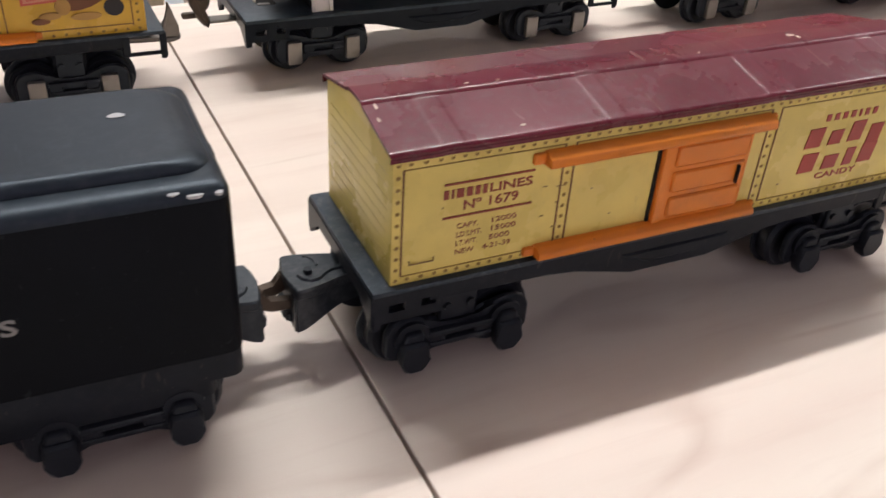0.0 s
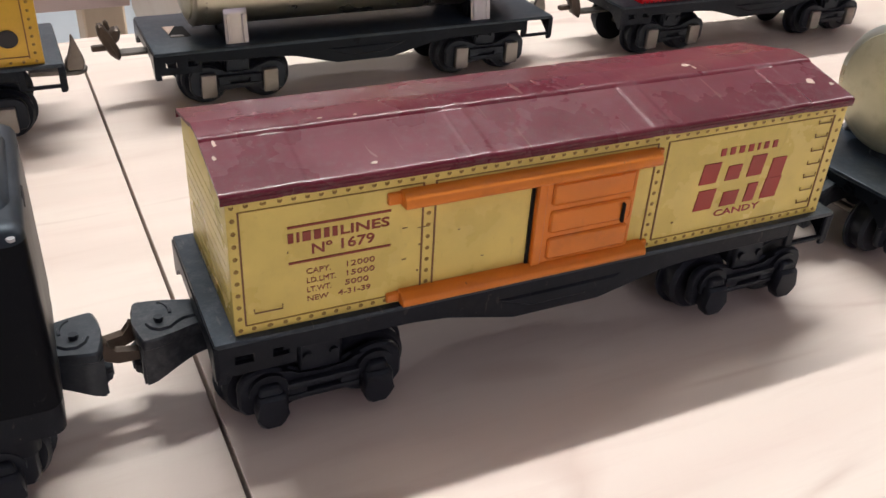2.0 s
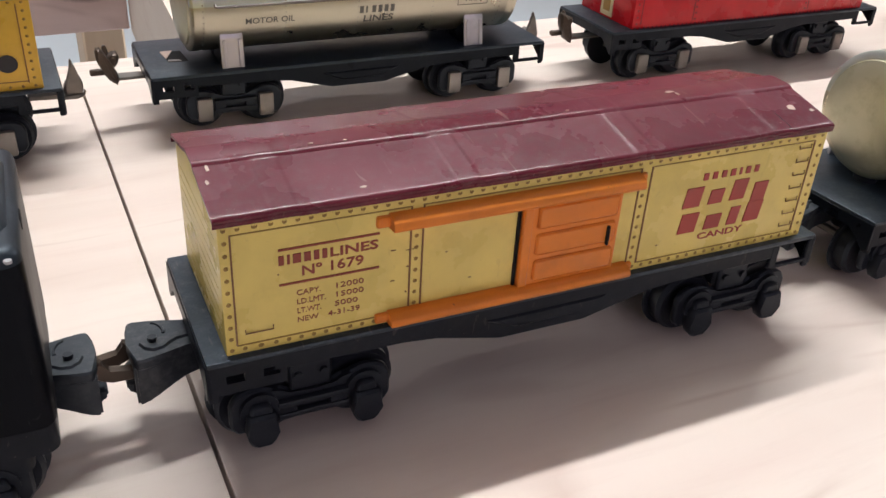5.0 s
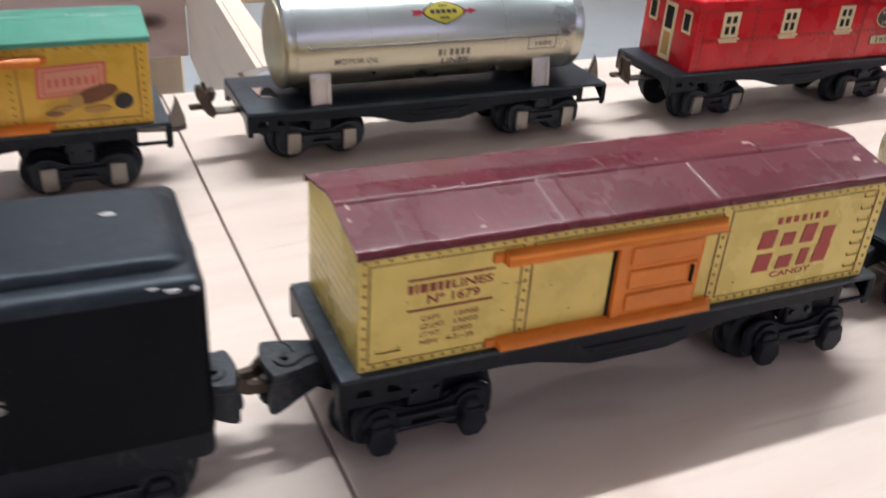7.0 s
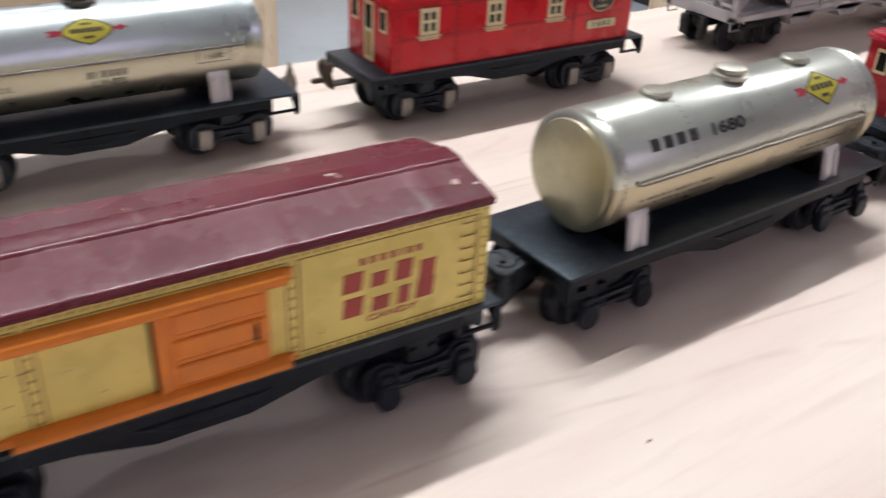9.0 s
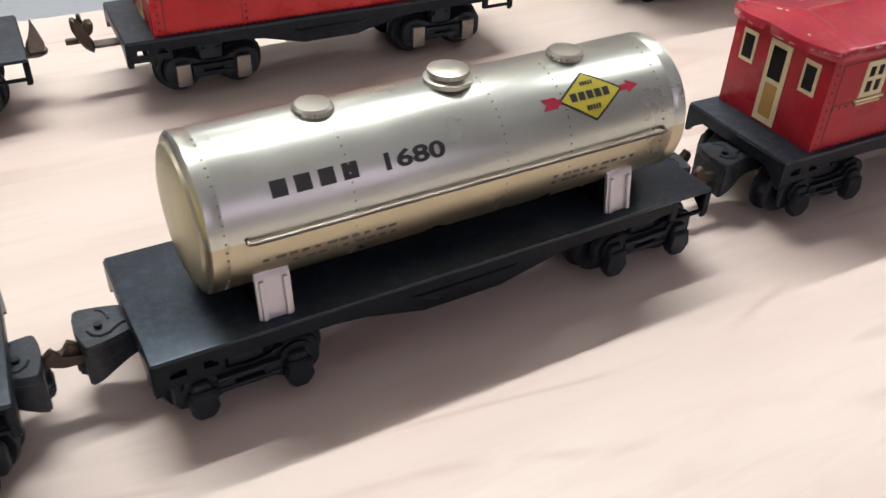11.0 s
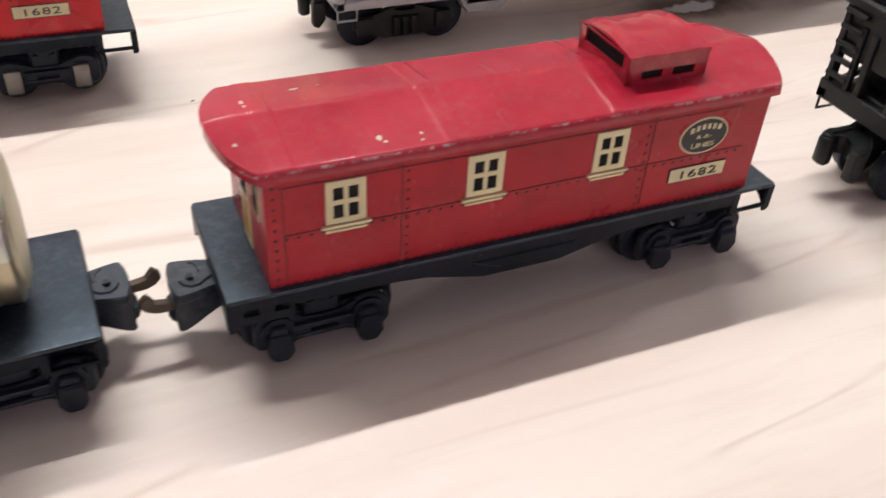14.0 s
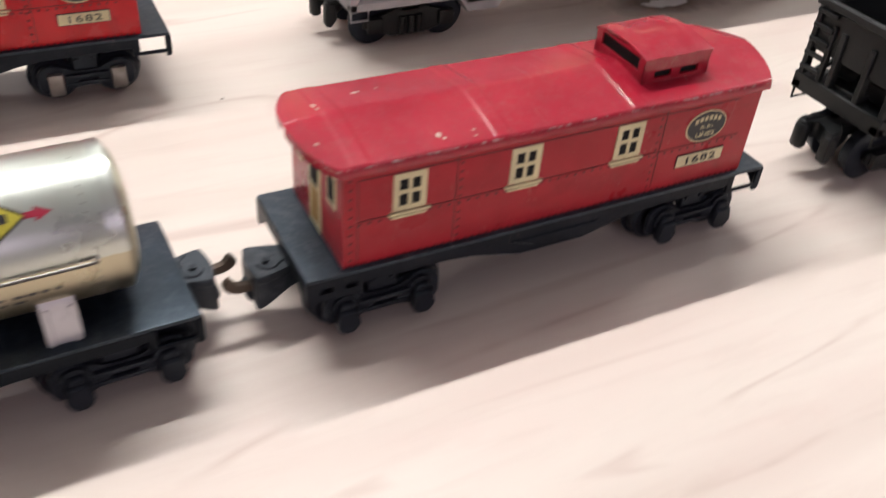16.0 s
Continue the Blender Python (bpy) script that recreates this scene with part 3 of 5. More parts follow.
def latch_coupler(car, x, s):
    """A flat-tongue coupler: a rounded shoe with an upright blade on one end, a chunky crossed hook on the other."""
    bm = bmesh.new()
    if s > 0:
        prism(bm, [(x - 0.012, -0.0030), (x + 0.0005, -0.0034), (x + 0.0004, -0.0056), (x + 0.0056, -0.0060), (x + 0.0088, -0.0036), (x + 0.0096, 0.0006), (x + 0.0080, 0.0040), (x + 0.0030, 0.0042), (x - 0.012, 0.0030)],
              "z", 0.0190, 0.0206, 0.0005)
        c = part("coupler", bm, TARNISH, car, "tarnished steel latch coupler")
        bm = bmesh.new()
        loft(bm, [(x + 0.0012, -0.0018, 0.0016, 0.0204, 0.0222), (x + 0.0028, -0.0040, 0.0030, 0.0203, 0.0250), (x + 0.0055, -0.0042, 0.0032, 0.0203, 0.0260), (x + 0.0074, -0.0020, 0.0018, 0.0204, 0.0232)], 0.0006)
        part("shoe", bm, TARNISH, c)
        bm = bmesh.new()
        prism(bm, [(x + 0.0020, 0.0205), (x + 0.0078, 0.0205), (x + 0.0086, 0.0238), (x + 0.0078, 0.0272), (x + 0.0060, 0.0308), (x + 0.0055, 0.0345), (x + 0.0048, 0.0350), (x + 0.0042, 0.0310), (x + 0.0026, 0.0262), (x + 0.0016, 0.0232)],
              "y", -0.0048, -0.0030, 0.0005)
        part("latch_blade", bm, TARNISH, c, "upright tarnished steel blade")
        return c
    prism(bm, [(x + 0.012, -0.0030), (x - 0.009, -0.0034), (x - 0.0125, -0.0024), (x - 0.0125, 0.0024), (x - 0.009, 0.0034), (x + 0.012, 0.0030)], "z", 0.0198, 0.0210, 0.0004)
    c = part("coupler", bm, TARNISH, car, "tarnished steel latch coupler")
    bm = bmesh.new()
    prism(bm, [(x - 0.0097, 0.0182), (x - 0.0108, 0.0186), (x - 0.0138, 0.0212), (x - 0.0152, 0.0250), (x - 0.0170, 0.0282), (x - 0.0172, 0.0330), (x - 0.0160, 0.0338), (x - 0.0146, 0.0334), (x - 0.0132, 0.0306), (x - 0.0112, 0.0268), (x - 0.0090, 0.0216)],
          "y", -0.0044, 0.0004, 0.0010)
    prism(bm, [(x - 0.0122, 0.0236), (x - 0.0144, 0.0262), (x - 0.0130, 0.0282), (x - 0.0108, 0.0300), (x - 0.0094, 0.0309), (x - 0.0082, 0.0302), (x - 0.0080, 0.0280), (x - 0.0094, 0.0250)],
          "y", -0.0016, 0.0042, 0.0010)
    prism(bm, [(x - 0.0134, 0.0290), (x - 0.0142, 0.0330), (x - 0.0134, 0.0341), (x - 0.0124, 0.0336), (x - 0.0116, 0.0300)], "y", 0.0000, 0.0024, 0.0006)
    part("hook", bm, HOOK_BROWN, c, "chunky brown crossed hook")
    bm = bmesh.new()
    box(bm, x - 0.0200, x - 0.0130, -0.0016, 0.0016, 0.0220, 0.0242, 0.0005)
    part("link_bar", bm, HOOK_BROWN, c)
    return c


def underframe(car, half, material, mid=0.0, dz=0.0):
    """Sheet-metal frame: deck, side sills with a fish belly, end flanges and corner steps."""
    bm = bmesh.new()
    for s in (-1, 1):
        y0, y1 = sorted((s * 0.0220, s * 0.0230))
        prism(bm, [(-half + 0.015, 0.0300), (-half + 0.015, 0.0254), (-0.0420, 0.0252), (-0.0330, 0.0246), (-0.0150, 0.0196), (0.0100, 0.0196),
                   (0.0290, 0.0246), (0.0380, 0.0252), (half - 0.015, 0.0254), (half - 0.015, 0.0300)], "y", y0, y1, 0.0003)
        y2, y3 = sorted((s * 0.0224, s * 0.0236))
        prism(bm, [(-0.0200, 0.0262), (-0.0105, 0.0225), (0.0060, 0.0225), (0.0165, 0.0262)], "y", y2, y3, 0.0005)
        flange = [(-0.0232, 0.0300), (-0.0232, 0.0212), (-0.0216, 0.0200), (-0.0192, 0.0232), (-0.0150, 0.0262), (0.0150, 0.0262), (0.0192, 0.0232), (0.0216, 0.0200), (0.0232, 0.0212), (0.0232, 0.0300)]
        prism(bm, flange, "x", *sorted((s * half - s * 0.0008, s * half + s * 0.0003)), 0.0002)
    fr = part("frame", bm, material, car)
    bm = bmesh.new()
    box(bm, -half, half, -0.0232, 0.0232, 0.0294, 0.0310, 0.0007, 2)
    part("deck", bm, DECK_GLOSS if material is BLACK_GLOSS else DECK, fr, "dusty blue-black deck")
    for s in (-1, 1):
        for e in (-1, 1):
            bm = bmesh.new()
            y0, y1 = sorted((s * 0.0218, s * 0.0231))
            xa, xb = sorted((e * half, e * (half - 0.0155)))
            if e > 0:
                box(bm, xa, xb, y0, y1, 0.0218, 0.0232, 0.0003)
                box(bm, half - 0.0022, half, y0, y1, 0.0200, 0.0296, 0.0004)
                box(bm, half - 0.0160, half - 0.0130, y0, y1, 0.0220, 0.0296, 0.0004)
            else:
                for d0, d1, q0, q1 in ((0.0, 0.0180, 0.0218, 0.0246), (0.0, 0.0180, 0.0268, 0.0296), (0.0, 0.0042, 0.0246, 0.0268), (0.0084, 0.0126, 0.0246, 0.0268), (0.0164, 0.0180, 0.0246, 0.0268)):
                    box(bm, -half + d0, -half + d1, y0, y1, q0, q1)
                box(bm, -half, -half + 0.0022, y0, y1, 0.0200, 0.0218)
            part("corner_step", bm, material, fr)
    for ob in (fr, *fr.children):
        ob.data.transform(Matrix.Translation((mid, 0, dz)) @ Matrix.Diagonal((1, 1.045, 1, 1)))
    return fr


def reshape(car, place):
    """Moves every point of a car's body, roof, doors and printing, but not of its frame and running gear."""
    for ob in car.children_recursive:
        top = ob
        while top.parent is not car:
            top = top.parent
        if ob.data and top.name.split(".")[0] not in ("frame", "truck", "coupler"):
            for v in ob.data.vertices:
                v.co = place(v.co)


def boxcar_place(p):
    x = p.x + max(0.0, p.x - 0.020) * 0.033 - min(0.0012, max(0.0, (-0.072 - p.x) * 0.3))
    return Vector((x, p.y * 1.052, p.z - (0.0010 if p.z > 0.0630 else 0.0)))


def caboose_place(p):
    return Vector((p.x * 0.943 - 0.0016, p.y * 1.052, p.z - 0.0040))


# ---- box car ----

# bare chips on the roofs: x, y, half length, half width
CHIPS_BOX = ((0.0458, 0.0006, 0.0013, 0.0007), (0.0470, -0.0012, 0.0004, 0.0009), (0.0760, -0.0129, 0.0012, 0.0011), (0.0814, -0.0151, 0.0007, 0.0005), (-0.0495, -0.0187, 0.0008, 0.0003),
             (-0.0790, -0.0060, 0.0004, 0.0010), (-0.0800, -0.0105, 0.0004, 0.0007), (-0.0560, -0.0026, 0.0006, 0.0003), (-0.0480, -0.0030, 0.0004, 0.0003), (0.0120, -0.0026, 0.0005, 0.0002))
CHIPS_CABOOSE = ((-0.0637, 0.0115, 0.0014, 0.0006), (-0.0488, -0.0170, 0.0008, 0.0010), (-0.0476, -0.0186, 0.0006, 0.0004), (-0.0799, 0.0070, 0.0006, 0.0012), (-0.0792, 0.0040, 0.0011, 0.0008),
                 (-0.0368, -0.0176, 0.0005, 0.0004), (-0.0863, -0.0114, 0.0006, 0.0005), (-0.0374, -0.0200, 0.0005, 0.0003), (-0.0560, 0.0120, 0.0006, 0.0003))


def flat_rib(d):
    """Section of a pressed rib: flat top, rounded shoulders, 0 to 1."""
    k = min(1.0, max(0.0, (0.0036 - abs(d)) / 0.0015))
    return k * k * (3 - 2 * k)


def roof_sheet(name, prof, hx, ribs, material, parent, label, z_rib=0.0007, rib_from=0.0, left=None):
    """A pressed roof: cross profile of (y, z), ribs at x places, ends bent down a little."""
    bm = bmesh.new()
    xs = sorted({-hx, hx, *[hx * (2 * k / 60 - 1) for k in range(61)], *[r + d for r in ribs for d in (-0.0036, -0.0033, -0.0031, -0.0028, -0.0025, -0.0023, -0.0020, 0, 0.0020, 0.0023, 0.0025, 0.0028, 0.0031, 0.0033, 0.0036)]})
    grid = []
    for x in xs:
        row = []
        bump = max([flat_rib(x - r) for r in ribs], default=0.0)
        for y, z in prof:
            fade = 1.0 * (1.0 if abs(y) > rib_from else 0.45)
            row.append((x, y, z + z_rib * bump * fade))
        grid.append(row)
    if left:
        for row in grid:
            row[:] = [(x if x > 0 else x * left / hx, y, z) for x, y, z in row]
    sheet(bm, grid, 0.0008)
    return part(name, bm, material, parent, label, sharp=30)


def gable_profile():
    near = [(-0.0217, 0.0653), (-0.0219, 0.0663), (-0.0217, 0.0666), (-0.0213, 0.06685), (-0.0207, 0.06700), (-0.0199, 0.06718), (-0.0191, 0.06736), (-0.0170, 0.06782), (-0.0110, 0.06915), (-0.0056, 0.07035),
            (-0.0050, 0.07050), (-0.0046, 0.0709), (-0.0040, 0.0712), (-0.0032, 0.0713), (-0.0018, 0.07137), (0.0, 0.0714)]
    return near + [(-y, z) for y, z in near[-2::-1]]


def side_rivets(bm, hx, zs, y, columns, top_step):
    """Rows of rivet heads along the side's borders and columns."""
    places = []
    n = int(2 * hx / top_step)
    for k in range(n + 1):
        x = columns[0] + (columns[-1] - columns[0]) * k / n
        places += [(x, y, zs[1]), (x, y, zs[0])]
    for c in columns:
        for k in range(1, 10):
            places.append((c, y, zs[0] + (zs[1] - zs[0]) * k / 10))
    return dots(bm, places, 0.00056)


def boxcar_body(car, colour, roof_mat, roof_label, body_label, left=0.0825):
    bm = bmesh.new()
    box(bm, -left, 0.0825, -0.0213, 0.0213, 0.0308, 0.0658, 0.0005, 2)
    prism(bm, [(-0.0210, 0.0650), (0.0210, 0.0650), (0.0090, 0.0686), (0, 0.0698), (-0.0090, 0.0686)], "x", -left + 0.0001, 0.0824)
    body = part("body", bm, colour, car, body_label)
    roof_sheet("roof", gable_profile(), 0.0834, (-0.0690, -0.0255, 0.0235, 0.0665), roof_mat, car, roof_label, 0.00015, 0.0048, left=left + 0.0009)
    return body


def boxcar_front(m):
    car = thing("boxcar", m, "yellow lithographed tin toy boxcar with maroon roof and orange sliding door", "toy boxcar", "front train cars")
    underframe(car, 0.0886, BLACK, 0.0014)
    truck(car, -0.0625, False)
    truck(car, 0.0655, False)
    box_coupler(car, -0.0896, -1, 0.0, 0.0118, 0.0012)
    box_coupler(car, 0.0868, 1, 0.0, 0.0100)
    body = boxcar_body(car, YELLOW, MAROON, "scratched maroon roof with pressed ribs", "yellow lithographed body", 0.0810)
    y = -0.0213
    bm = bmesh.new()
    side_rivets(bm, 0.0825, (0.0322, 0.0626), y, (-0.0797, -0.0375, 0.0245, 0.0808), 0.0030)
    part("riveting", bm, RIVET_GOLD, body, "ochre rivet heads", kind="stuff")
    for x in (-0.0785, -0.0390, -0.0360, 0.0230, 0.0262, 0.0785):
        part("border_line", ink(bmesh.new(), x - 0.0002, x + 0.0002, 0.0334, 0.0614, y), INK_LINE, body, "thin umber border line")
    for x0, x1, z in ((-0.0785, -0.0390, 0.0612), (0.0262, 0.0785, 0.0612), (-0.0785, -0.0390, 0.0332), (0.0262, 0.0785, 0.0332), (-0.0360, 0.0230, 0.0612)):
        part("border_line", ink(bmesh.new(), x0, x1, z, z + 0.00022, y), RIVET_GOLD, body, "thin ochre border line")
    # left panel: two rules, name bars, number and data
    for z in (0.0556, 0.0468):
        part("printed_rule", ink(bmesh.new(), -0.0697, -0.0466, z, z + 0.0005, y), INK_BROWN, body)
    blocks(-0.0697, 0.0521, (0.0012, 0.0006, 0.0018, 0.0015, 0.0012, 0.0011), 0.0023, 0.0007, y, INK_BROWN, body, "brown printed bar")
    lettering("LINES", -0.0583, y, 0.0521, 0.0023, INK_BROWN, body, 0.0112, bold=0.00006)
    lettering("N\u00ba 1679", -0.0648, y, 0.0486, 0.0025, INK_BROWN, body, 0.0142, bold=0.00005)
    for i, (a, b) in enumerate((("CAPY.", "12000"), ("LD.LMT.", "15000"), ("LT.WT.", "5000"), ("NEW", "4-31-39"))):
        z = 0.0436 - 0.0024 * i
        lettering(a, -0.0660, y, z, 0.0014, INK_BROWN, body, 0.0066 if i in (1,) else 0.0055 if i != 3 else 0.0048)
        lettering(b, -0.0573 if i != 3 else -0.0588, y, z, 0.0014, INK_BROWN, body, (0.0065, 0.0065, 0.0055, 0.0076)[i])
    # right panel: plain bars in place of the sweet maker's name
    blocks(0.0430, 0.0548, (0.0015, 0.0015, 0.0015, 0.0015, 0.0007, 0.0014, 0.0014), 0.0020, 0.0014, y, INK_RED, body, "small brick-red printed bar")
    for z, row in ((0.0472, ((0.0072, 0.0058, 0), (0.0060, 0.0042, 0), (0.0064, 0.0060, 0), (0.0062, 0.0042, 0.0016))),
                   (0.0395, ((0.0074, 0.0058, 0), (0.0068, 0.0042, 0), (0.0044, 0.0054, 0), (0.0070, 0.0060, 0)))):
        x = 0.0375
        for w, h, low in row:
            def slab(u0, v0, u1, v1):
                return [(x + u0 * w + 0.12 * v0 * h, z - low + v0 * (h + low)), (x + u1 * w + 0.12 * v0 * h, z - low + v0 * (h + low)),
                        (x + u1 * w + 0.12 * v1 * h, z - low + v1 * (h + low)), (x + u0 * w + 0.12 * v1 * h, z - low + v1 * (h + low))]
            for u0, u1 in ((0.06, 0.80),):
                part("printed_bar", prism(bmesh.new(), slab(u0, 0, u1, 1), "y", y - 0.00022, y + 0.0002), INK_RED, body, "large brick-red printed bar")
            x += w + 0.0010
    lettering("CANDY", 0.0450, y, 0.0366, 0.0019, INK_RED, body, 0.0150, bold=0.00004)
    # printed grab irons
    for k in range(7):
        z = 0.0595 - 0.0040 * k
        bm = bmesh.new()
        tube(bm, [(0.0735, y - 0.0002, z + 0.0010), (0.0735, y - 0.0003, z), (0.0775, y - 0.0003, z), (0.0775, y - 0.0002, z + 0.0010)], 0.00016, 5)
        part("grab_iron", bm, INK_LINE, body)
    bm = bmesh.new()
    tube(bm, [(-0.0765, y - 0.0002, 0.0372), (-0.0765, y - 0.0003, 0.0362), (-0.0715, y - 0.0003, 0.0362), (-0.0715, y - 0.0002, 0.0372)], 0.00016, 5)
    part("grab_iron", bm, INK_LINE, body)
    for x, z, w, h in ((-0.0438, 0.0506, 0.0012, 0.00022), (-0.0401, 0.0501, 0.0022, 0.00016), (-0.0398, 0.0456, 0.0008, 0.00030), (-0.0437, 0.0424, 0.0010, 0.00022), (-0.0400, 0.0386, 0.0004, 0.00045),
                       (-0.0700, 0.0497, 0.0003, 0.00040), (-0.0300, 0.0476, 0.0005, 0.00025), (-0.0235, 0.0392, 0.0007, 0.00020), (0.0318, 0.0372, 0.0006, 0.00030)):
        part("scuff", ink(bmesh.new(), x, x + w, z, z + h, y, 0.00012), INK_LINE, body, "small dark scuff in the paint")
    for k in range(9):
        z = 0.0352 + 0.0030 * k
        part("end_line", box(bmesh.new(), -0.08108, -0.0807, -0.0186, 0.0186, z - 0.00005, z + 0.00005), BOARD_LINE, body, "thin faded board line")
    door_parts(car, -0.0475, 0.0245, -0.0105, 0.0178, y, ORANGE)
    for x, yy, rx, ry in CHIPS_BOX:
        z = 0.0714 if abs(yy) < 0.004 else 0.06700 + (0.0207 - abs(yy)) * 0.222
        chip(body, x, yy, z, rx, ry, 0.0 if abs(yy) < 0.004 else 0.222, CHIP_CREAM, "cream chip in the roof paint")
    reshape(car, boxcar_place)
    return car


def door_parts(car, r0, r1, d0, d1, y, mat):
    for z0, z1, nm in ((0.0568, 0.0606, "upper"), (0.0312, 0.0346, "lower")):
        bm = bmesh.new()
        prism(bm, [(y + 0.0003, z0), (y - 0.0034, z0 + 0.0004), (y - 0.0038, z0 + 0.0012), (y - 0.0034, z1 - 0.0010), (y - 0.0016, z1), (y + 0.0003, z1)], "x", r0 + 0.003, r1 - 0.002, 0.0002)
        box(bm, r0, r1, y - 0.0010, y + 0.0003, z0 + 0.0006, z1 - 0.0004, 0.0003)
        part("door_rail", bm, mat, car, "orange pressed-tin door rail")
    bm = bmesh.new()
    yo = y - 0.0014
    box(bm, d0, d1, yo, y + 0.0002, 0.0340, 0.0575, 0.0003)
    zs = (0.0346, 0.0420, 0.0494, 0.0568)
    box(bm, d0, d0 + 0.0026, yo - 0.0004, yo + 0.0003, 0.0340, 0.0575, 0.0003)
    door = part("door", bm, mat, car, "orange pressed-tin sliding door")
    part("door_gap", box(bmesh.new(), d0 - 0.0009, d0 - 0.0001, y - 0.0005, y + 0.0002, 0.0346, 0.0568), VOID, door, "dark gap beside the door")
    for z0, z1 in zip(zs, zs[1:]):
        bm = bmesh.new()
        prism(bm, [(d0 + 0.0040, z0 + 0.0008), (d1 - 0.0012, z0 + 0.0008), (d1 - 0.0012, z1 - 0.0006), (d0 + 0.0040, z1 - 0.0006)], "y", yo - 0.0006, yo + 0.0003, 0.0006)
        part("door_panel", bm, mat, door)
    bm = bmesh.new()
    box(bm, d1 - 0.0042, d1 - 0.0034, yo - 0.0016, yo - 0.0004, 0.0425, 0.0480, 0.0003)
    part("handle", bm, VOID, door, "dark slot handle")
    return door


def boxcar_back(m):
    car = thing("boxcar", m, "amber lithographed tin toy boxcar with green roof and orange door rails", "toy boxcar", "back train cars")
    underframe(car, 0.0905, BLACK)
    truck(car, -0.0575, True)
    truck(car, 0.0560, True)
    latch_coupler(car, 0.0905, 1)
    latch_coupler(car, -0.0905, -1)
    body = boxcar_body(car, ORANGE_YELLOW, GREEN, "glossy green roof with pressed ribs", "amber lithographed body")
    y = -0.0213
    bm = bmesh.new()
    side_rivets(bm, 0.0825, (0.0322, 0.0626), y, (-0.0808, -0.0295, 0.0345, 0.0800), 0.0042)
    part("riveting", bm, RIVET_GOLD, body, "ochre rivet heads", kind="stuff")
    for x in (-0.0785, -0.0275, 0.0370, 0.0780):
        part("border_line", ink(bmesh.new(), x - 0.0002, x + 0.0002, 0.0334, 0.0630, y), INK_LINE, body, "thin umber border line")
    part("border_line", ink(bmesh.new(), 0.0370, 0.0780, 0.0340, 0.0343, y), INK_LINE, body, "thin umber border line")
    door_parts(car, -0.0250, 0.0475, -0.0260, 0.0, y, ORANGE)
    bm = bmesh.new()
    box(bm, 0.0006, 0.0062, y - 0.0004, y + 0.0002, 0.0345, 0.0566)
    part("door_gap", bm, VOID, body, "dark door gap")
    for k in range(7):
        x = 0.0466 + 0.0025 * k
        part("printed_bar", prism(bmesh.new(), [(x, 0.0481 + 0.0001 * k), (x + 0.0013, 0.0482 + 0.0001 * k), (x + 0.0016, 0.0514 + 0.0001 * k), (x + 0.0003, 0.0513 + 0.0001 * k)], "y", y - 0.00054, y + 0.0002), LABEL_RED, body)
    # sweet wrapper picture in plain shapes
    for nm, mat, x0, x1, z0, z1, dep in (("printed_label", LABEL_RED, 0.0425, 0.0672, 0.0438, 0.0560, 0.00022), ("printed_label", LABEL_PINK, 0.0435, 0.0662, 0.0446, 0.0552, 0.00030),
                                         ("printed_label", LABEL_RED, 0.0446, 0.0651, 0.0454, 0.0544, 0.00038), ("printed_label", LABEL_PINK, 0.0452, 0.0645, 0.0459, 0.0539, 0.00046)):
        bm = bmesh.new()
        prism(bm, [(x0, z0), (x1 - 0.0006, z0 + 0.0012), (x1, z1 + 0.0010), (x0 + 0.0008, z1)], "y", y - dep, y + 0.0002)
        part(nm, bm, mat, body, "faded pink wrapper picture")
    bm = bmesh.new()
    pts = [(0.0628 + 0.0075 * math.cos(a) + 0.0016 * math.sin(a), 0.0445 + 0.0036 * math.sin(a) + 0.0012 * math.cos(a)) for a in [0.52 * k for k in range(12)]]
    prism(bm, pts, "y", y - 0.00056, y + 0.0002)
    part("printed_bar", bm, CHOC, body, "brown sweet bar picture")
    for cx, cz, rx, rz, mat in ((0.0556, 0.0425, 0.0026, 0.0030, PEANUT), (0.0512, 0.0395, 0.0036, 0.0013, PEANUT), (0.0480, 0.0378, 0.0030, 0.0011, CHOC), (0.0628, 0.0385, 0.0050, 0.0014, PEANUT), (0.0722, 0.0410, 0.0034, 0.0032, INK_BLACK)):
        bm = bmesh.new()
        prism(bm, [(cx + rx * math.cos(0.45 * k), cz + rz * math.sin(0.45 * k)) for k in range(14)], "y", y - 0.00062, y + 0.0002)
        part("printed_bar", bm, mat, body)
    reshape(car, boxcar_place)
    return car


# ---- tank car ----


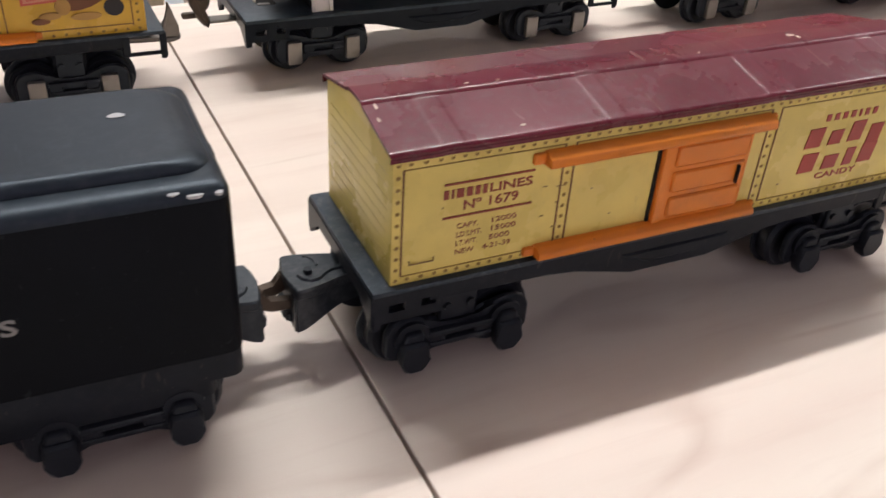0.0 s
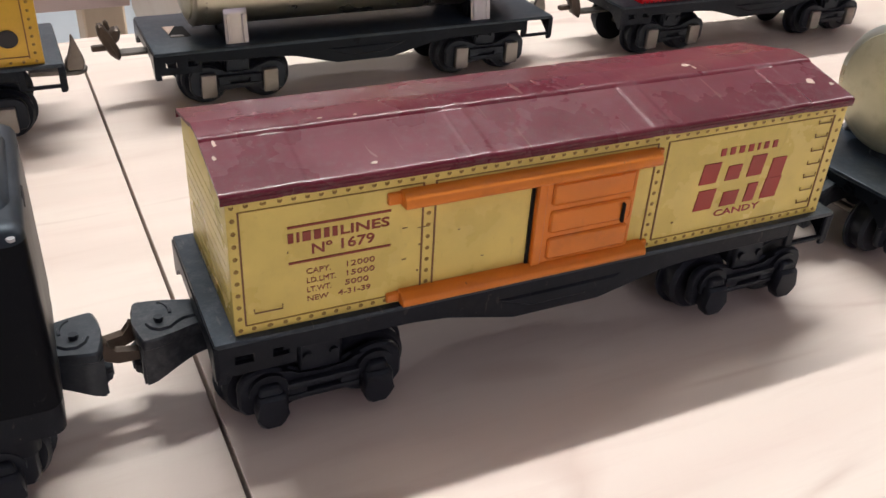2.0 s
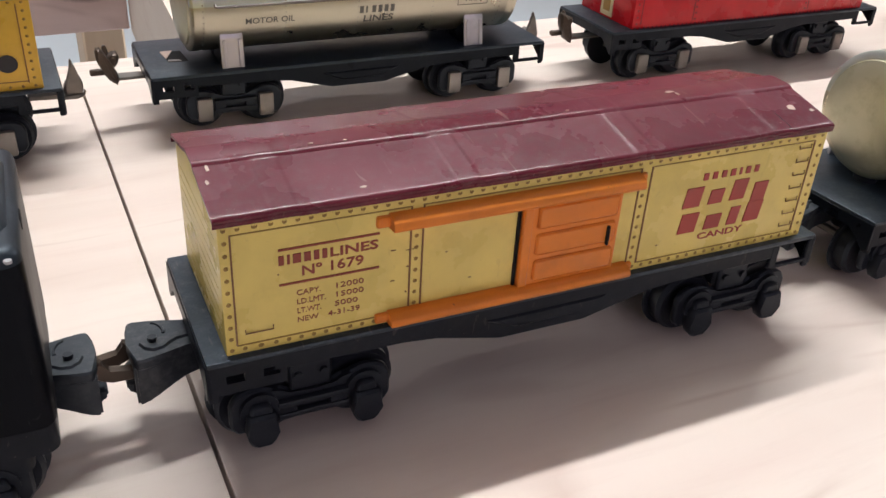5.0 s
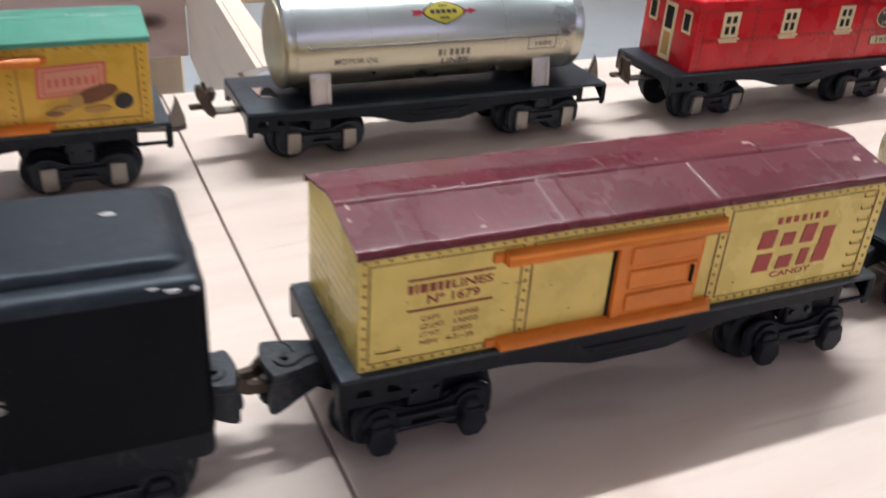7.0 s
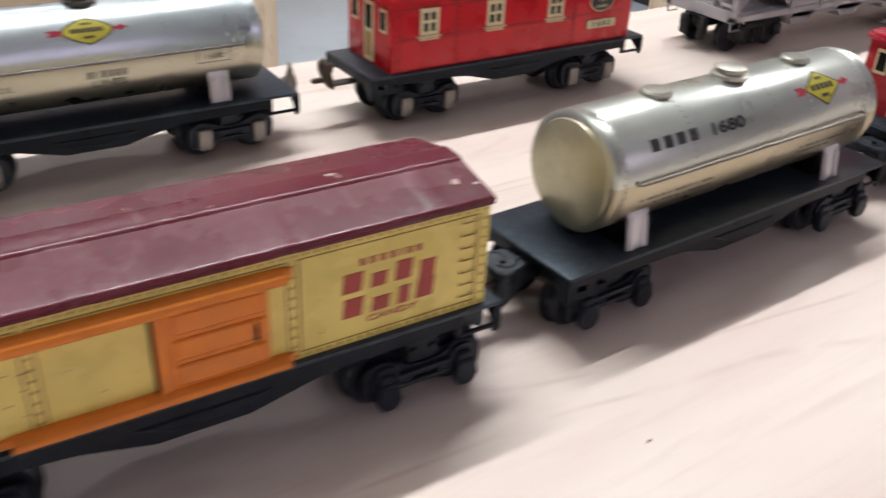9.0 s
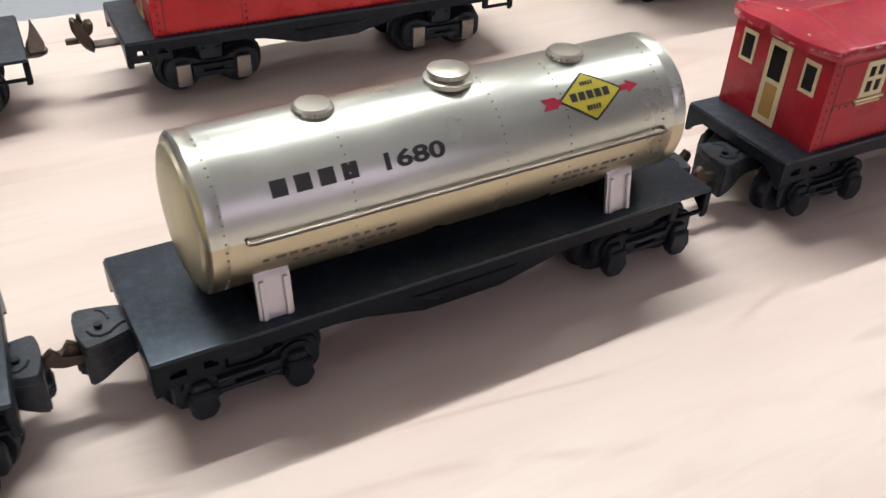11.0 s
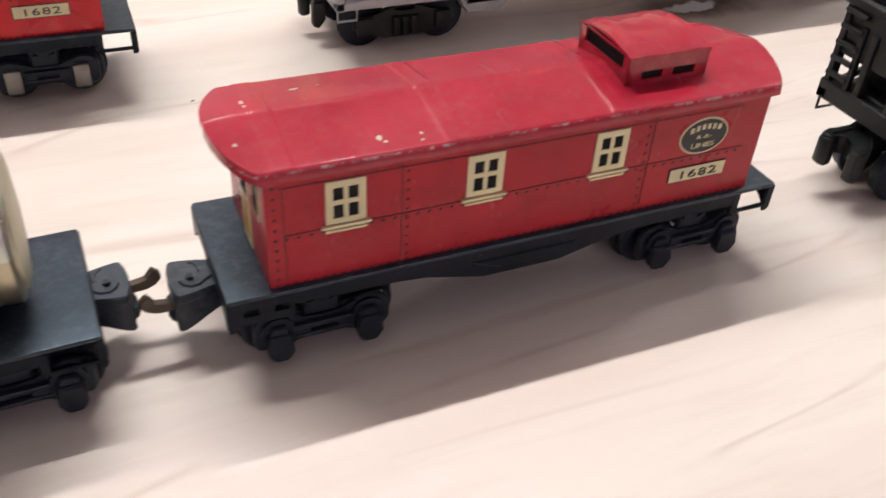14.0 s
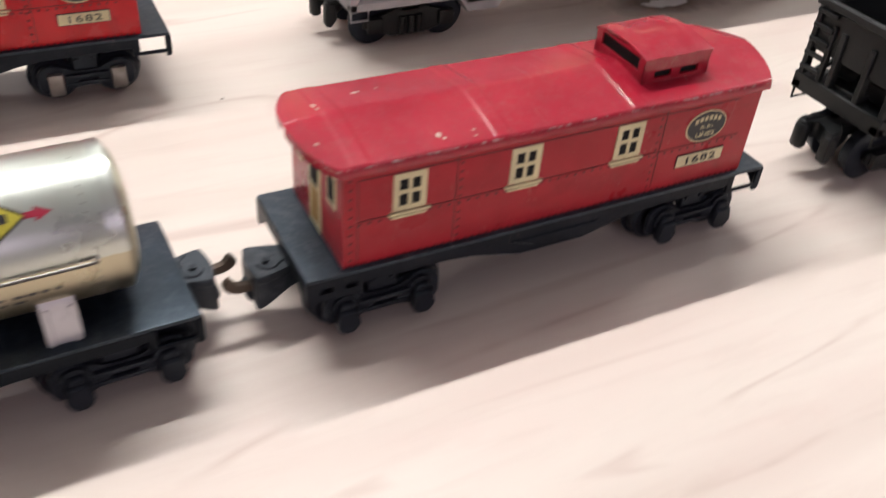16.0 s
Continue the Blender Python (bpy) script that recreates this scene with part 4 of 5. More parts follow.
def tank_car(m, group, label, bright, side):
    car = thing("tank_car", m, label, "toy tank car", group)
    half, mid = 0.0898, 0.0005
    underframe(car, half, BLACK_GLOSS, mid, -0.0040)
    truck(car, -0.0650 if not bright else -0.0562, bright)
    truck(car, 0.0672 if not bright else 0.0577, bright)
    for s in (-1, 1):
        if bright:
            latch_coupler(car, s * half, s)
            if s < 0:
                hole = prism(bmesh.new(), [(-0.0805, 0.0062), (-0.0722, 0.0062), (-0.0714, -0.0070), (-0.0740, -0.0072), (-0.0795, -0.0066), (-0.0795, -0.0034)], "z", 0.0265, 0.02712)
                hole = part("punched_slot", hole, VOID, car, "dark punched slot in the deck", smooth=False)
                tab = prism(bmesh.new(), [(-0.0806, 0.0063), (-0.0756, 0.0064), (-0.0796, -0.0030)], "z", 0.0266, 0.0274)
                part("bent_tab", tab, CHIP_CREAM, hole, "pale bent tin tab", smooth=False)
                tab = prism(bmesh.new(), [(-0.0795, -0.0066), (-0.0740, -0.0072), (-0.0745, -0.0050), (-0.0790, -0.0044)], "z", 0.0266, 0.0273)
                part("bent_tab", tab, NICKEL, hole, smooth=False)
        else:
            box_coupler(car, s * half, s, 0.002, 0.0125 if s < 0 else 0.0105)
    R, zc, hx = 0.0211, 0.0507, 0.0735
    yc = 0.0
    bm = bmesh.new()
    prof = [(R - 0.0025, -hx - 0.0002), (R - 0.0008, -hx + 0.0002), (R, -hx + 0.0010), (R, -hx + 0.0042), (R - 0.0003, -hx + 0.0048), (R - 0.0003, -hx + 0.0056), (R, -hx + 0.0062)]
    prof = prof + [(r, -h) for r, h in prof[::-1]]
    tx = 0.0024
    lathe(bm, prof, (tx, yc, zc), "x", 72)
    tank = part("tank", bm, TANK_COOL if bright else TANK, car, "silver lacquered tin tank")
    for s in (-1, 1):
        bm = bmesh.new()
        lathe(bm, [(R - 0.0022, s * (hx - 0.0012)), (R - 0.0030, s * (hx + 0.0010)), (0.0150, s * (hx + 0.0020)), (0.0080, s * (hx + 0.0026)), (0.0006, s * (hx + 0.0028))], (tx, yc, zc), "x", 56)
        part("tank_end", bm, TANK_END, tank, "dull domed tank end")
    # domes
    for x, r, h in ((-0.0350, 0.0054, 0.0026), (0.0042, 0.0068, 0.0066), (0.0430, 0.0054, 0.0026)):
        bm = bmesh.new()
        base = zc + R - 0.0012
        if h > 0.004:
            lathe(bm, [(r * 0.80, base - 0.0005), (r * 0.80, base + 0.0008), (r, base + 0.0011), (r, base + 0.0024), (r * 0.74, base + 0.0030), (r * 0.74, base + 0.0037),
                       (r * 0.86, base + 0.0039), (r * 0.86, base + 0.0047), (r * 0.60, base + 0.0053), (0.0004, base + 0.0055)], (x, yc, 0), "z", 56)
        else:
            lathe(bm, [(r * 0.70, base - 0.0008), (r * 0.76, base + 0.0006), (r, base + 0.0011), (r, base + 0.0023), (r * 0.85, base + 0.0030), (0.0004, base + 0.0034)], (x, yc, 0), "z", 56)
        top = base + (0.0036 if h > 0.004 else 0.0)
        rim = r * (0.80 if h > 0.004 else 0.97)
        for v in bm.verts:
            if v.co.z > top and math.hypot(v.co.x - x, v.co.y - yc) > rim:
                k = round((math.atan2(v.co.y - yc, v.co.x - x) / (2 * math.pi)) * 56)
                if k % 2:
                    v.co.x, v.co.y = x + (v.co.x - x) * 0.95, yc + (v.co.y - yc) * 0.95
        mat = (CAP_DARK if h > 0.004 else CAP_RUST) if bright else CAP_SILVER
        part("dome", bm, mat, tank, "rusty screw cap" if bright and h < 0.004 else "knurled screw cap")
    # handrails
    for s in (-1, 1):
        bm = bmesh.new()
        a = radians(5)
        ry, rz = (R + 0.0014) * math.cos(a), zc + (R + 0.0014) * math.sin(a)
        tube(bm, [(tx - 0.0640, s * (ry - 0.003), rz + 0.001), (tx - 0.0640, s * ry, rz), (tx - 0.0625, s * ry, rz - 0.0002), (tx + 0.0625, s * ry, rz - 0.0002), (tx + 0.0640, s * ry, rz), (tx + 0.0640, s * (ry - 0.003), rz + 0.001)], 0.00055, 7)
        part("handrail", bm, TARNISH, tank, "thin wire handrail")
    # saddles
    for x in (-0.0556, 0.0545):
        for s in (-1, 1):
            bm = bmesh.new()
            pts = [(s * 0.0196, 0.0262), (s * 0.0208, 0.0262), (s * 0.0190, 0.0385), (s * 0.0184, 0.0410), (s * 0.0172, 0.0410), (s * 0.0178, 0.0380)]
            prism(bm, pts, "x", x - 0.0046, x + 0.0046, 0.0002)
            for dx in (-0.0032, 0.0032):
                prism(bm, [(s * 0.0204, 0.0272), (s * 0.0216, 0.0272), (s * 0.0198, 0.0384), (s * 0.0186, 0.0384)], "x", x + dx - 0.0007, x + dx + 0.0007, 0.0002)
            part("saddle_strap", bm, TAB_WHITE, car, "pale silver saddle strap")
        bm = bmesh.new()
        prism(bm, [(-0.0150, 0.0265), (0.0150, 0.0265), (0.0165, 0.0372), (0.0080, 0.0314), (0.0, 0.0298), (-0.0080, 0.0314), (-0.0165, 0.0372)], "x", x - 0.0040, x + 0.0040, 0.0004)
        part("saddle", bm, BLACK_GLOSS, car)
    # seams of rivets round the tank
    bm = bmesh.new()
    for x in (-0.0665, -0.0330, -0.0015 if bright else 0.012, 0.0330, 0.0665):
        for k in range(21):
            a = radians(-45 + 6.5 * k)
            c = Vector((x, -math.cos(a) * R, zc + math.sin(a) * R))
            bmesh.ops.create_icosphere(bm, subdivisions=1, radius=0.00034, matrix=Matrix.Translation(c))
    part("riveting", bm, RIVET_STEEL, tank, "rows of small rivets", kind="stuff")

    def wrap(bm2, pts, deg0, lift):
        """Lays flat (x, arc) points on the tank's near side, arc counted up from deg0."""
        out = []
        for u, v in pts:
            a = radians(deg0) + v / R
            out.append(bm2.verts.new((u, -math.cos(a) * (R + lift), zc + math.sin(a) * (R + lift))))
        return out

    def patch(bm2, x0, x1, v0, v1, deg0, lift=0.00010, n=4, taper=0.0):
        rows = []
        for k in range(n + 1):
            v = v0 + (v1 - v0) * k / n
            rows.append(wrap(bm2, [(x0, v), (x1, v)], deg0, lift))
        for p, q in zip(rows, rows[1:]):
            bm2.faces.new((p[0], p[1], q[1], q[0]))

    def bar(x0, x1, v0, v1, deg0, mat, lift=0.0001, n=2):
        bm2 = bmesh.new()
        patch(bm2, x0, x1, v0, v1, deg0, lift, n)
        part("printed_bar", bm2, mat, tank, "small dark printed bar")

    def diamond(cx, deg0, hw, hv, bulge=1.0):
        for scale, mat, lift, lab in ((1.0, INK_BLACK, 0.00010, ""), (0.90, SIGN_YELLOW, 0.00018, "yellow diamond sign")):
            bm2 = bmesh.new()
            n = 8
            rows = []
            for k in range(n + 1):
                v = hv * scale * (2 * k / n - 1)
                w = hw * scale * (1 - abs(2 * k / n - 1) ** bulge) + 0.00005
                rows.append(wrap(bm2, [(cx - w, v), (cx + w, v)], deg0, lift))
            for p, q in zip(rows, rows[1:]):
                bm2.faces.new((p[0], p[1], q[1], q[0]))
            part("sign", bm2, mat, tank, lab)
        for x0, x1, v0, v1 in ((cx - 0.62 * hw, cx + 0.62 * hw, -0.13 * hv, 0.19 * hv), (cx - 0.2 * hw, cx + 0.2 * hw, 0.42 * hv, 0.58 * hv), (cx - 0.22 * hw, cx + 0.22 * hw, -0.55 * hv, -0.36 * hv)):
            n = 5
            for k in range(n):
                w = (x1 - x0) / n
                bar(x0 + w * k, x0 + w * (k + 0.78), v0, v1, deg0, INK_BLACK, 0.00026, 2)
        bm2 = bmesh.new()
        a, b = hw * 0.92, hw * 1.42
        h = hv * 0.11
        patch(bm2, cx + a, cx + b * 0.86, -h, h, deg0, 0.00014, 2)
        f = wrap(bm2, [(cx + b * 0.80, -2.4 * h), (cx + b * 1.06, 0), (cx + b * 0.80, 2.4 * h)], deg0, 0.00016)
        bm2.faces.new(f)
        part("arrow_head", bm2, SIGN_RED, tank, "red arrow point beside the sign")
        bm2 = bmesh.new()
        patch(bm2, cx - b * 0.9, cx - a, -h, h, deg0, 0.00014, 2)
        f = wrap(bm2, [(cx - b * 1.04, -2.0 * h), (cx - b * 0.74, -2.0 * h), (cx - b * 0.66, 0), (cx - b * 0.74, 2.0 * h), (cx - b * 1.04, 2.0 * h), (cx - b * 0.94, 0)], deg0, 0.00016)
        bm2.faces.new(f)
        part("arrow_tail", bm2, SIGN_RED, tank, "red arrow tail beside the sign")

    def round_text(words, x, v, deg0, height, width, mat, bold=0.0):
        cu = bpy.data.curves.new("lettering", "FONT")
        cu.body, cu.size, cu.resolution_u, cu.offset = words, height * 1.40, 3, bold
        tmp = new("lettering", cu)
        me = bpy.data.meshes.new_from_object(tmp.evaluated_get(bpy.context.evaluated_depsgraph_get()))
        bpy.data.objects.remove(tmp)
        xs = [p.co.x for p in me.vertices]
        k = width / (max(xs) - min(xs))
        for p in me.vertices:
            a = radians(deg0) + (v + p.co.y) / R
            p.co = Vector((x + p.co.x * k, -math.cos(a) * (R + 0.00025), zc + math.sin(a) * (R + 0.00025)))
        me.materials.clear()
        me.materials.append(mat)
        ob = new("lettering", me)
        ob.parent = tank

    if side == "sign_right":
        diamond(0.0423, 46, 0.0112, 0.0075)
        round_text("1680", -0.0250, 0, 29, 0.0042, 0.0172, INK_BLACK, 0.00018)
        for k in range(4):
            bar(-0.0535 + 0.0062 * k, -0.0535 + 0.0062 * k + 0.0042, 0.0, 0.0042, 29, INK_BLACK, 0.0001, 4)
        for row, x0, n in ((-0.0060, -0.058, 11), (-0.0088, -0.050, 9), (-0.0052, 0.028, 9), (-0.0076, 0.028, 6)):
            for k in range(n):
                w = 0.0016 + 0.0012 * ((k * 7) % 4) / 3
                bar(x0 + 0.0034 * k, x0 + 0.0034 * k + w, row, row + 0.0011, 0, INK_GREY, 0.0001, 1)
    else:
        diamond(0.0025, 40, 0.0108, 0.0060, 1.7)
        round_text("MOTOR OIL", -0.0500, -0.0062, 0, 0.0026, 0.0205, INK_GREY, 0.00004)
        round_text("LINES", 0.0008, -0.0094, 0, 0.0032, 0.0136, INK_GREY, 0.00010)
        round_text("1680", 0.0478, -0.0032, 0, 0.0024, 0.0085, INK_GREY)
        for k in range(6):
            bar(-0.0010 + 0.0028 * k, -0.0010 + 0.0028 * k + (0.0018 if k != 1 else 0.0008), -0.0052, -0.0020, 0, INK_GREY, 0.0001, 3)
        for x0, x1, v0, v1 in ((0.0450, 0.0600, -0.0050, -0.0046), (0.0450, 0.0600, 0.0008, 0.0012), (0.0450, 0.0454, -0.0050, 0.0012), (0.0596, 0.0600, -0.0050, 0.0012)):
            bm = bmesh.new()
            patch(bm, x0, x1, v0, v1, 0, 0.0001, 2)
            part("border_line", bm, INK_GREY, tank)
    return car


# ---- caboose ----


def bowed_roof(hx, hw, z_eave, rise, corner, ribs, z_rib=0.00042):
    """Arched sheet with rounded plan corners."""
    grid = []
    xs = sorted({*[hx * (2 * k / 64 - 1) for k in range(65)], *[s * (hx - corner * (k / 12) ** 2) for s in (-1, 1) for k in range(13)],
                 *[r + d for r in ribs for d in (-0.0036, -0.0033, -0.0031, -0.0028, -0.0025, -0.0023, -0.0020, 0, 0.0020, 0.0023, 0.0025, 0.0028, 0.0031, 0.0033, 0.0036)]})
    for x in xs:
        e = max(0.0, abs(x) - (hx - corner)) / corner
        w = max(0.0012, hw * math.sqrt(max(0.0, 1 - min(1, e) ** 1.2)))
        bump = max([flat_rib(x - r) for r in ribs], default=0.0)
        row = []
        for u in (-1, -0.99, -0.975, -0.96, -0.955, -0.85, -0.7, -0.5, -0.3, -0.16, -0.10, -0.05, 0, 0.05, 0.10, 0.16, 0.3, 0.5, 0.7, 0.85, 0.955, 0.96, 0.975, 0.99, 1):
            y = w * u
            z = z_eave + rise * (1 - math.sqrt((y / hw) ** 2 + 0.008) + 0.089) - 0.0010 * e * e - 0.0006 * max(0.0, (abs(u) - 0.96) / 0.04) ** 2
            edge = 1.0
            row.append((x, y, z + z_rib * bump * edge))
        row.insert(0, (x, -w - 0.0003, row[0][2] - 0.0018))
        row.append((x, w + 0.0003, row[-1][2] - 0.0018))
        grid.append(row)
    return grid


def caboose(m, group, label, bright, body_mat, roof_mat):
    car = thing("caboose", m, label, "toy caboose", group)
    half, mid = (0.0894, -0.0020)
    underframe(car, half, BLACK, mid, -0.0020)
    truck(car, -0.0650 if not bright else -0.0570, bright)
    truck(car, 0.0600 if not bright else 0.0515, bright)
    if bright:
        latch_coupler(car, mid - half, -1)
    else:
        box_coupler(car, mid - half, -1, -0.002, 0.0120)
    bm = bmesh.new()
    box(bm, -0.0825, 0.0825, -0.0213, 0.0213, 0.0328, 0.0694, 0.0006, 2)
    body = part("body", bm, body_mat, car, "red painted tin body")
    bm = bmesh.new()
    sheet(bm, bowed_roof(0.0925, 0.0228, 0.0694, 0.0043, 0.0090, (-0.0766, -0.0282, 0.0252), 0.00026), 0.0007)
    roof = part("roof", bm, roof_mat, car, "chipped red roof with pressed ribs and bare edges")
    if not bright:
        for x, yy, rx, ry in CHIPS_CABOOSE:
            z = 0.0694 + 0.0043 * (1.089 - math.sqrt((yy / 0.0228) ** 2 + 0.008))
            chip(roof, x, yy, z, rx, ry, -0.187 if yy > 0 else 0.187, CHIP_CREAM, "pale chip in the roof paint")
    # cupola
    cx0, cx1, hy = 0.0320, 0.0610, 0.0130
    bm = bmesh.new()
    grid = []
    for k in range(17):
        x = cx0 - 0.0003 + (cx1 - cx0 + 0.0006) * k / 16
        bump = max(max(0.0, 1 - (abs(x - r) / 0.0018) ** 2) for r in (cx0 + 0.006, cx1 - 0.006))
        row = [(x, (hy + 0.0002) * (2 * j / 12 - 1), 0.0803 + 0.0020 * (1 - (2 * j / 12 - 1) ** 2) + 0.0004 * bump) for j in range(13)]
        row.insert(0, (x, -hy - 0.0003, 0.0797))
        row.append((x, hy + 0.0003, 0.0797))
        grid.append(row)
    sheet(bm, grid, 0.0007)
    cup_roof = part("cupola_roof", bm, roof_mat, car)
    for s in (-1, 1):
        bm = bmesh.new()
        y0, y1 = sorted((s * hy, s * (hy - 0.0008)))
        box(bm, cx0, cx1, y0, y1, 0.0695, 0.0730)
        box(bm, cx0, cx1, y0, y1, 0.0755, 0.0802)
        for a, b in ((cx0, cx0 + 0.0050), (cx0 + 0.0125, cx1 - 0.0125), (cx1 - 0.0045, cx1)):
            box(bm, a, b, y0, y1, 0.0728, 0.0757)
        part("cupola_wall", bm, roof_mat, car)
        bm = bmesh.new()
        xa = cx0 if s < 0 else cx1 - 0.0008
        for ya, yb, za, zb in ((-hy, -hy + 0.003, 0.0695, 0.0797), (hy - 0.003, hy, 0.0695, 0.0797), (-hy + 0.003, hy - 0.003, 0.0797, 0.0806), (-hy, hy, 0.0695, 0.0752)):
            box(bm, xa, xa + 0.0008, ya, yb, za, zb)
        part("cupola_wall", bm, roof_mat, car)
    bm = bmesh.new()
    box(bm, cx0 + 0.0014, cx1 - 0.0014, -hy + 0.0014, hy - 0.0014, 0.0700, 0.0798)
    part("cupola_inside", bm, VOID, car, "dark cupola inside")
    y = -0.0213
    # windows of the near side
    for x in (-0.0600, -0.0180, 0.0240):
        bm = bmesh.new()
        w, z0, z1 = 0.0058, 0.0505, 0.0635
        t = 0.0007
        yo = y - 0.0004
        xs = (x - w, x - w + 0.0022, x - 0.0007, x + 0.0007, x + w - 0.0022, x + w)
        box(bm, xs[0], xs[1], yo, y + 0.0003, z0, z1, 0.0001)
        box(bm, xs[2], xs[3], yo, y + 0.0003, z0, z1)
        box(bm, xs[4], xs[5], yo, y + 0.0003, z0, z1, 0.0001)
        for za, zb in ((z0, z0 + 0.0016), (0.0563, 0.0577), (z1 - 0.0020, z1)):
            box(bm, xs[1], xs[2], yo, y + 0.0003, za, zb)
            box(bm, xs[3], xs[4], yo, y + 0.0003, za, zb)
        box(bm, x - w - 0.0014, x + w + 0.0014, y - 0.0009, y + 0.0003, 0.0492, 0.0501, 0.0001)
        box(bm, x - w - 0.0002, x + w + 0.0002, y - 0.0007, y + 0.0003, 0.0479, 0.0487, 0.0001)
        win = part("window", bm, CREAM, body, "cream four-pane window frame")
        for xa, xb in ((xs[1], xs[2]), (xs[3], xs[4])):
            for za, zb in ((z0 + 0.0016, 0.0563), (0.0577, z1 - 0.0020)):
                bm = bmesh.new()
                box(bm, xa, xb, y - 0.00012, y + 0.0003, za, zb)
                part("pane", bm, VOID, win)
    # seams and rivets
    for x in (-0.0775, -0.0435, 0.0390):
        part("seam_line", ink(bmesh.new(), x - 0.00018, x + 0.00018, 0.0350, 0.0640 if x < -0.07 else 0.0672, y, 0.00015), INK_DARKRED, body, "dark red printed seam")
    for x1, z in ((0.0720, 0.0638), (0.0760, 0.0493)):
        part("seam_line", ink(bmesh.new(), -0.0775, x1, z, z + 0.0003, y, 0.00016), INK_DARKRED, body, "dark red printed seam")
    bm = bmesh.new()
    pl = []
    for k in range(10):
        pl += [(-0.0800, y, 0.0355 + 0.0032 * k), (-0.0418, y, 0.0355 + 0.0030 * k), (0.0372, y, 0.0355 + 0.0030 * k)]
    for k in range(44):
        pl.append((-0.0770 + 0.0035 * k, y, 0.0482))
    for k in range(58):
        pl.append((-0.0805 + 0.0028 * k, y, 0.0333))
    for x in (-0.0455, -0.0435, -0.0412, -0.0065, -0.0045, -0.0022, 0.0345, 0.0367, 0.0390):
        pl.append((x, y, 0.0655))
    dots(bm, pl, 0.00058)
    part("riveting", bm, INK_DARKRED, body, "dark red rivet heads", kind="stuff")
    # oval badge and number plate
    for rx, rz, mat, dep, lab in ((0.0092, 0.0062, CREAM, 0.0003, "cream oval rim"), (0.0086, 0.0056, INK_BLACK, 0.00042, "black oval badge")):
        bm = bmesh.new()
        prism(bm, [(0.0586 + rx * math.cos(2 * math.pi * k / 36), 0.0560 + rz * math.sin(2 * math.pi * k / 36)) for k in range(36)], "y", y - dep, y + 0.0002)
        part("badge", bm, mat, body, lab, smooth=False)
    for k in range(6):
        u = (k - 2.5) / 2.5
        part("printed_bar", ink(bmesh.new(), 0.0586 + 0.0052 * u - 0.0006, 0.0586 + 0.0052 * u + 0.0006, 0.0584 - 0.0008 * u * u, 0.0602 - 0.0008 * u * u, y, 0.0006), CREAM, body, "cream bar on the badge")
    lettering("R-R-", 0.0586, y - 0.00045, 0.0553, 0.0013, CREAM, body, 0.0056, align="CENTER")
    lettering("LINES", 0.0586, y - 0.00045, 0.0522, 0.0017, CREAM, body, 0.0086, align="CENTER")
    bm = bmesh.new()
    box(bm, 0.0484, 0.0704, y - 0.00030, y + 0.0002, 0.0406, 0.0458)
    part("number_plate", bm, INK_BLACK, body)
    bm = bmesh.new()
    box(bm, 0.0487, 0.0701, y - 0.00042, y + 0.0002, 0.0409, 0.0455)
    part("number_plate", bm, CREAM, body, "cream number plate")
    lettering("1682", 0.0594, y - 0.00055, 0.0418, 0.0028, INK_BLACK, body, 0.0138, align="CENTER", spacing=1.1)
    # end wall: door and two windows
    for s in (-1, 1):
        xe = s * 0.0825
        bm = bmesh.new()
        xa, xb = sorted((xe - s * 0.0003, xe + s * 0.0004))
        box(bm, xa, xb, -0.0046, 0.0046, 0.0340, 0.0640)
        d = part("end_door", bm, CREAM, body, "cream end door")
        bm = bmesh.new()
        xa, xb = sorted((xe + s * 0.0003, xe + s * 0.0006))
        box(bm, xa, xb, -0.0028, 0.0028, 0.0505, 0.0620)
        part("pane", bm, VOID, d)
        bm = bmesh.new()
        box(bm, xa, xb, -0.0026, 0.0026, 0.0365, 0.0485)
        part("panel", bm, PEANUT, d)
        for yy in (-0.0135, 0.0135):
            bm = bmesh.new()
            xa, xb = sorted((xe - s * 0.0003, xe + s * 0.0004))
            box(bm, xa, xb, yy - 0.0032, yy + 0.0032, 0.0515, 0.0630)
            w = part("end_window", bm, CREAM, body)
            bm = bmesh.new()
            xa, xb = sorted((xe + s * 0.0003, xe + s * 0.0006))
            box(bm, xa, xb, yy - 0.0021, yy + 0.0021, 0.0530, 0.0615)
            part("pane", bm, VOID, w)
    reshape(car, caboose_place)
    return car


# ---- tender ----


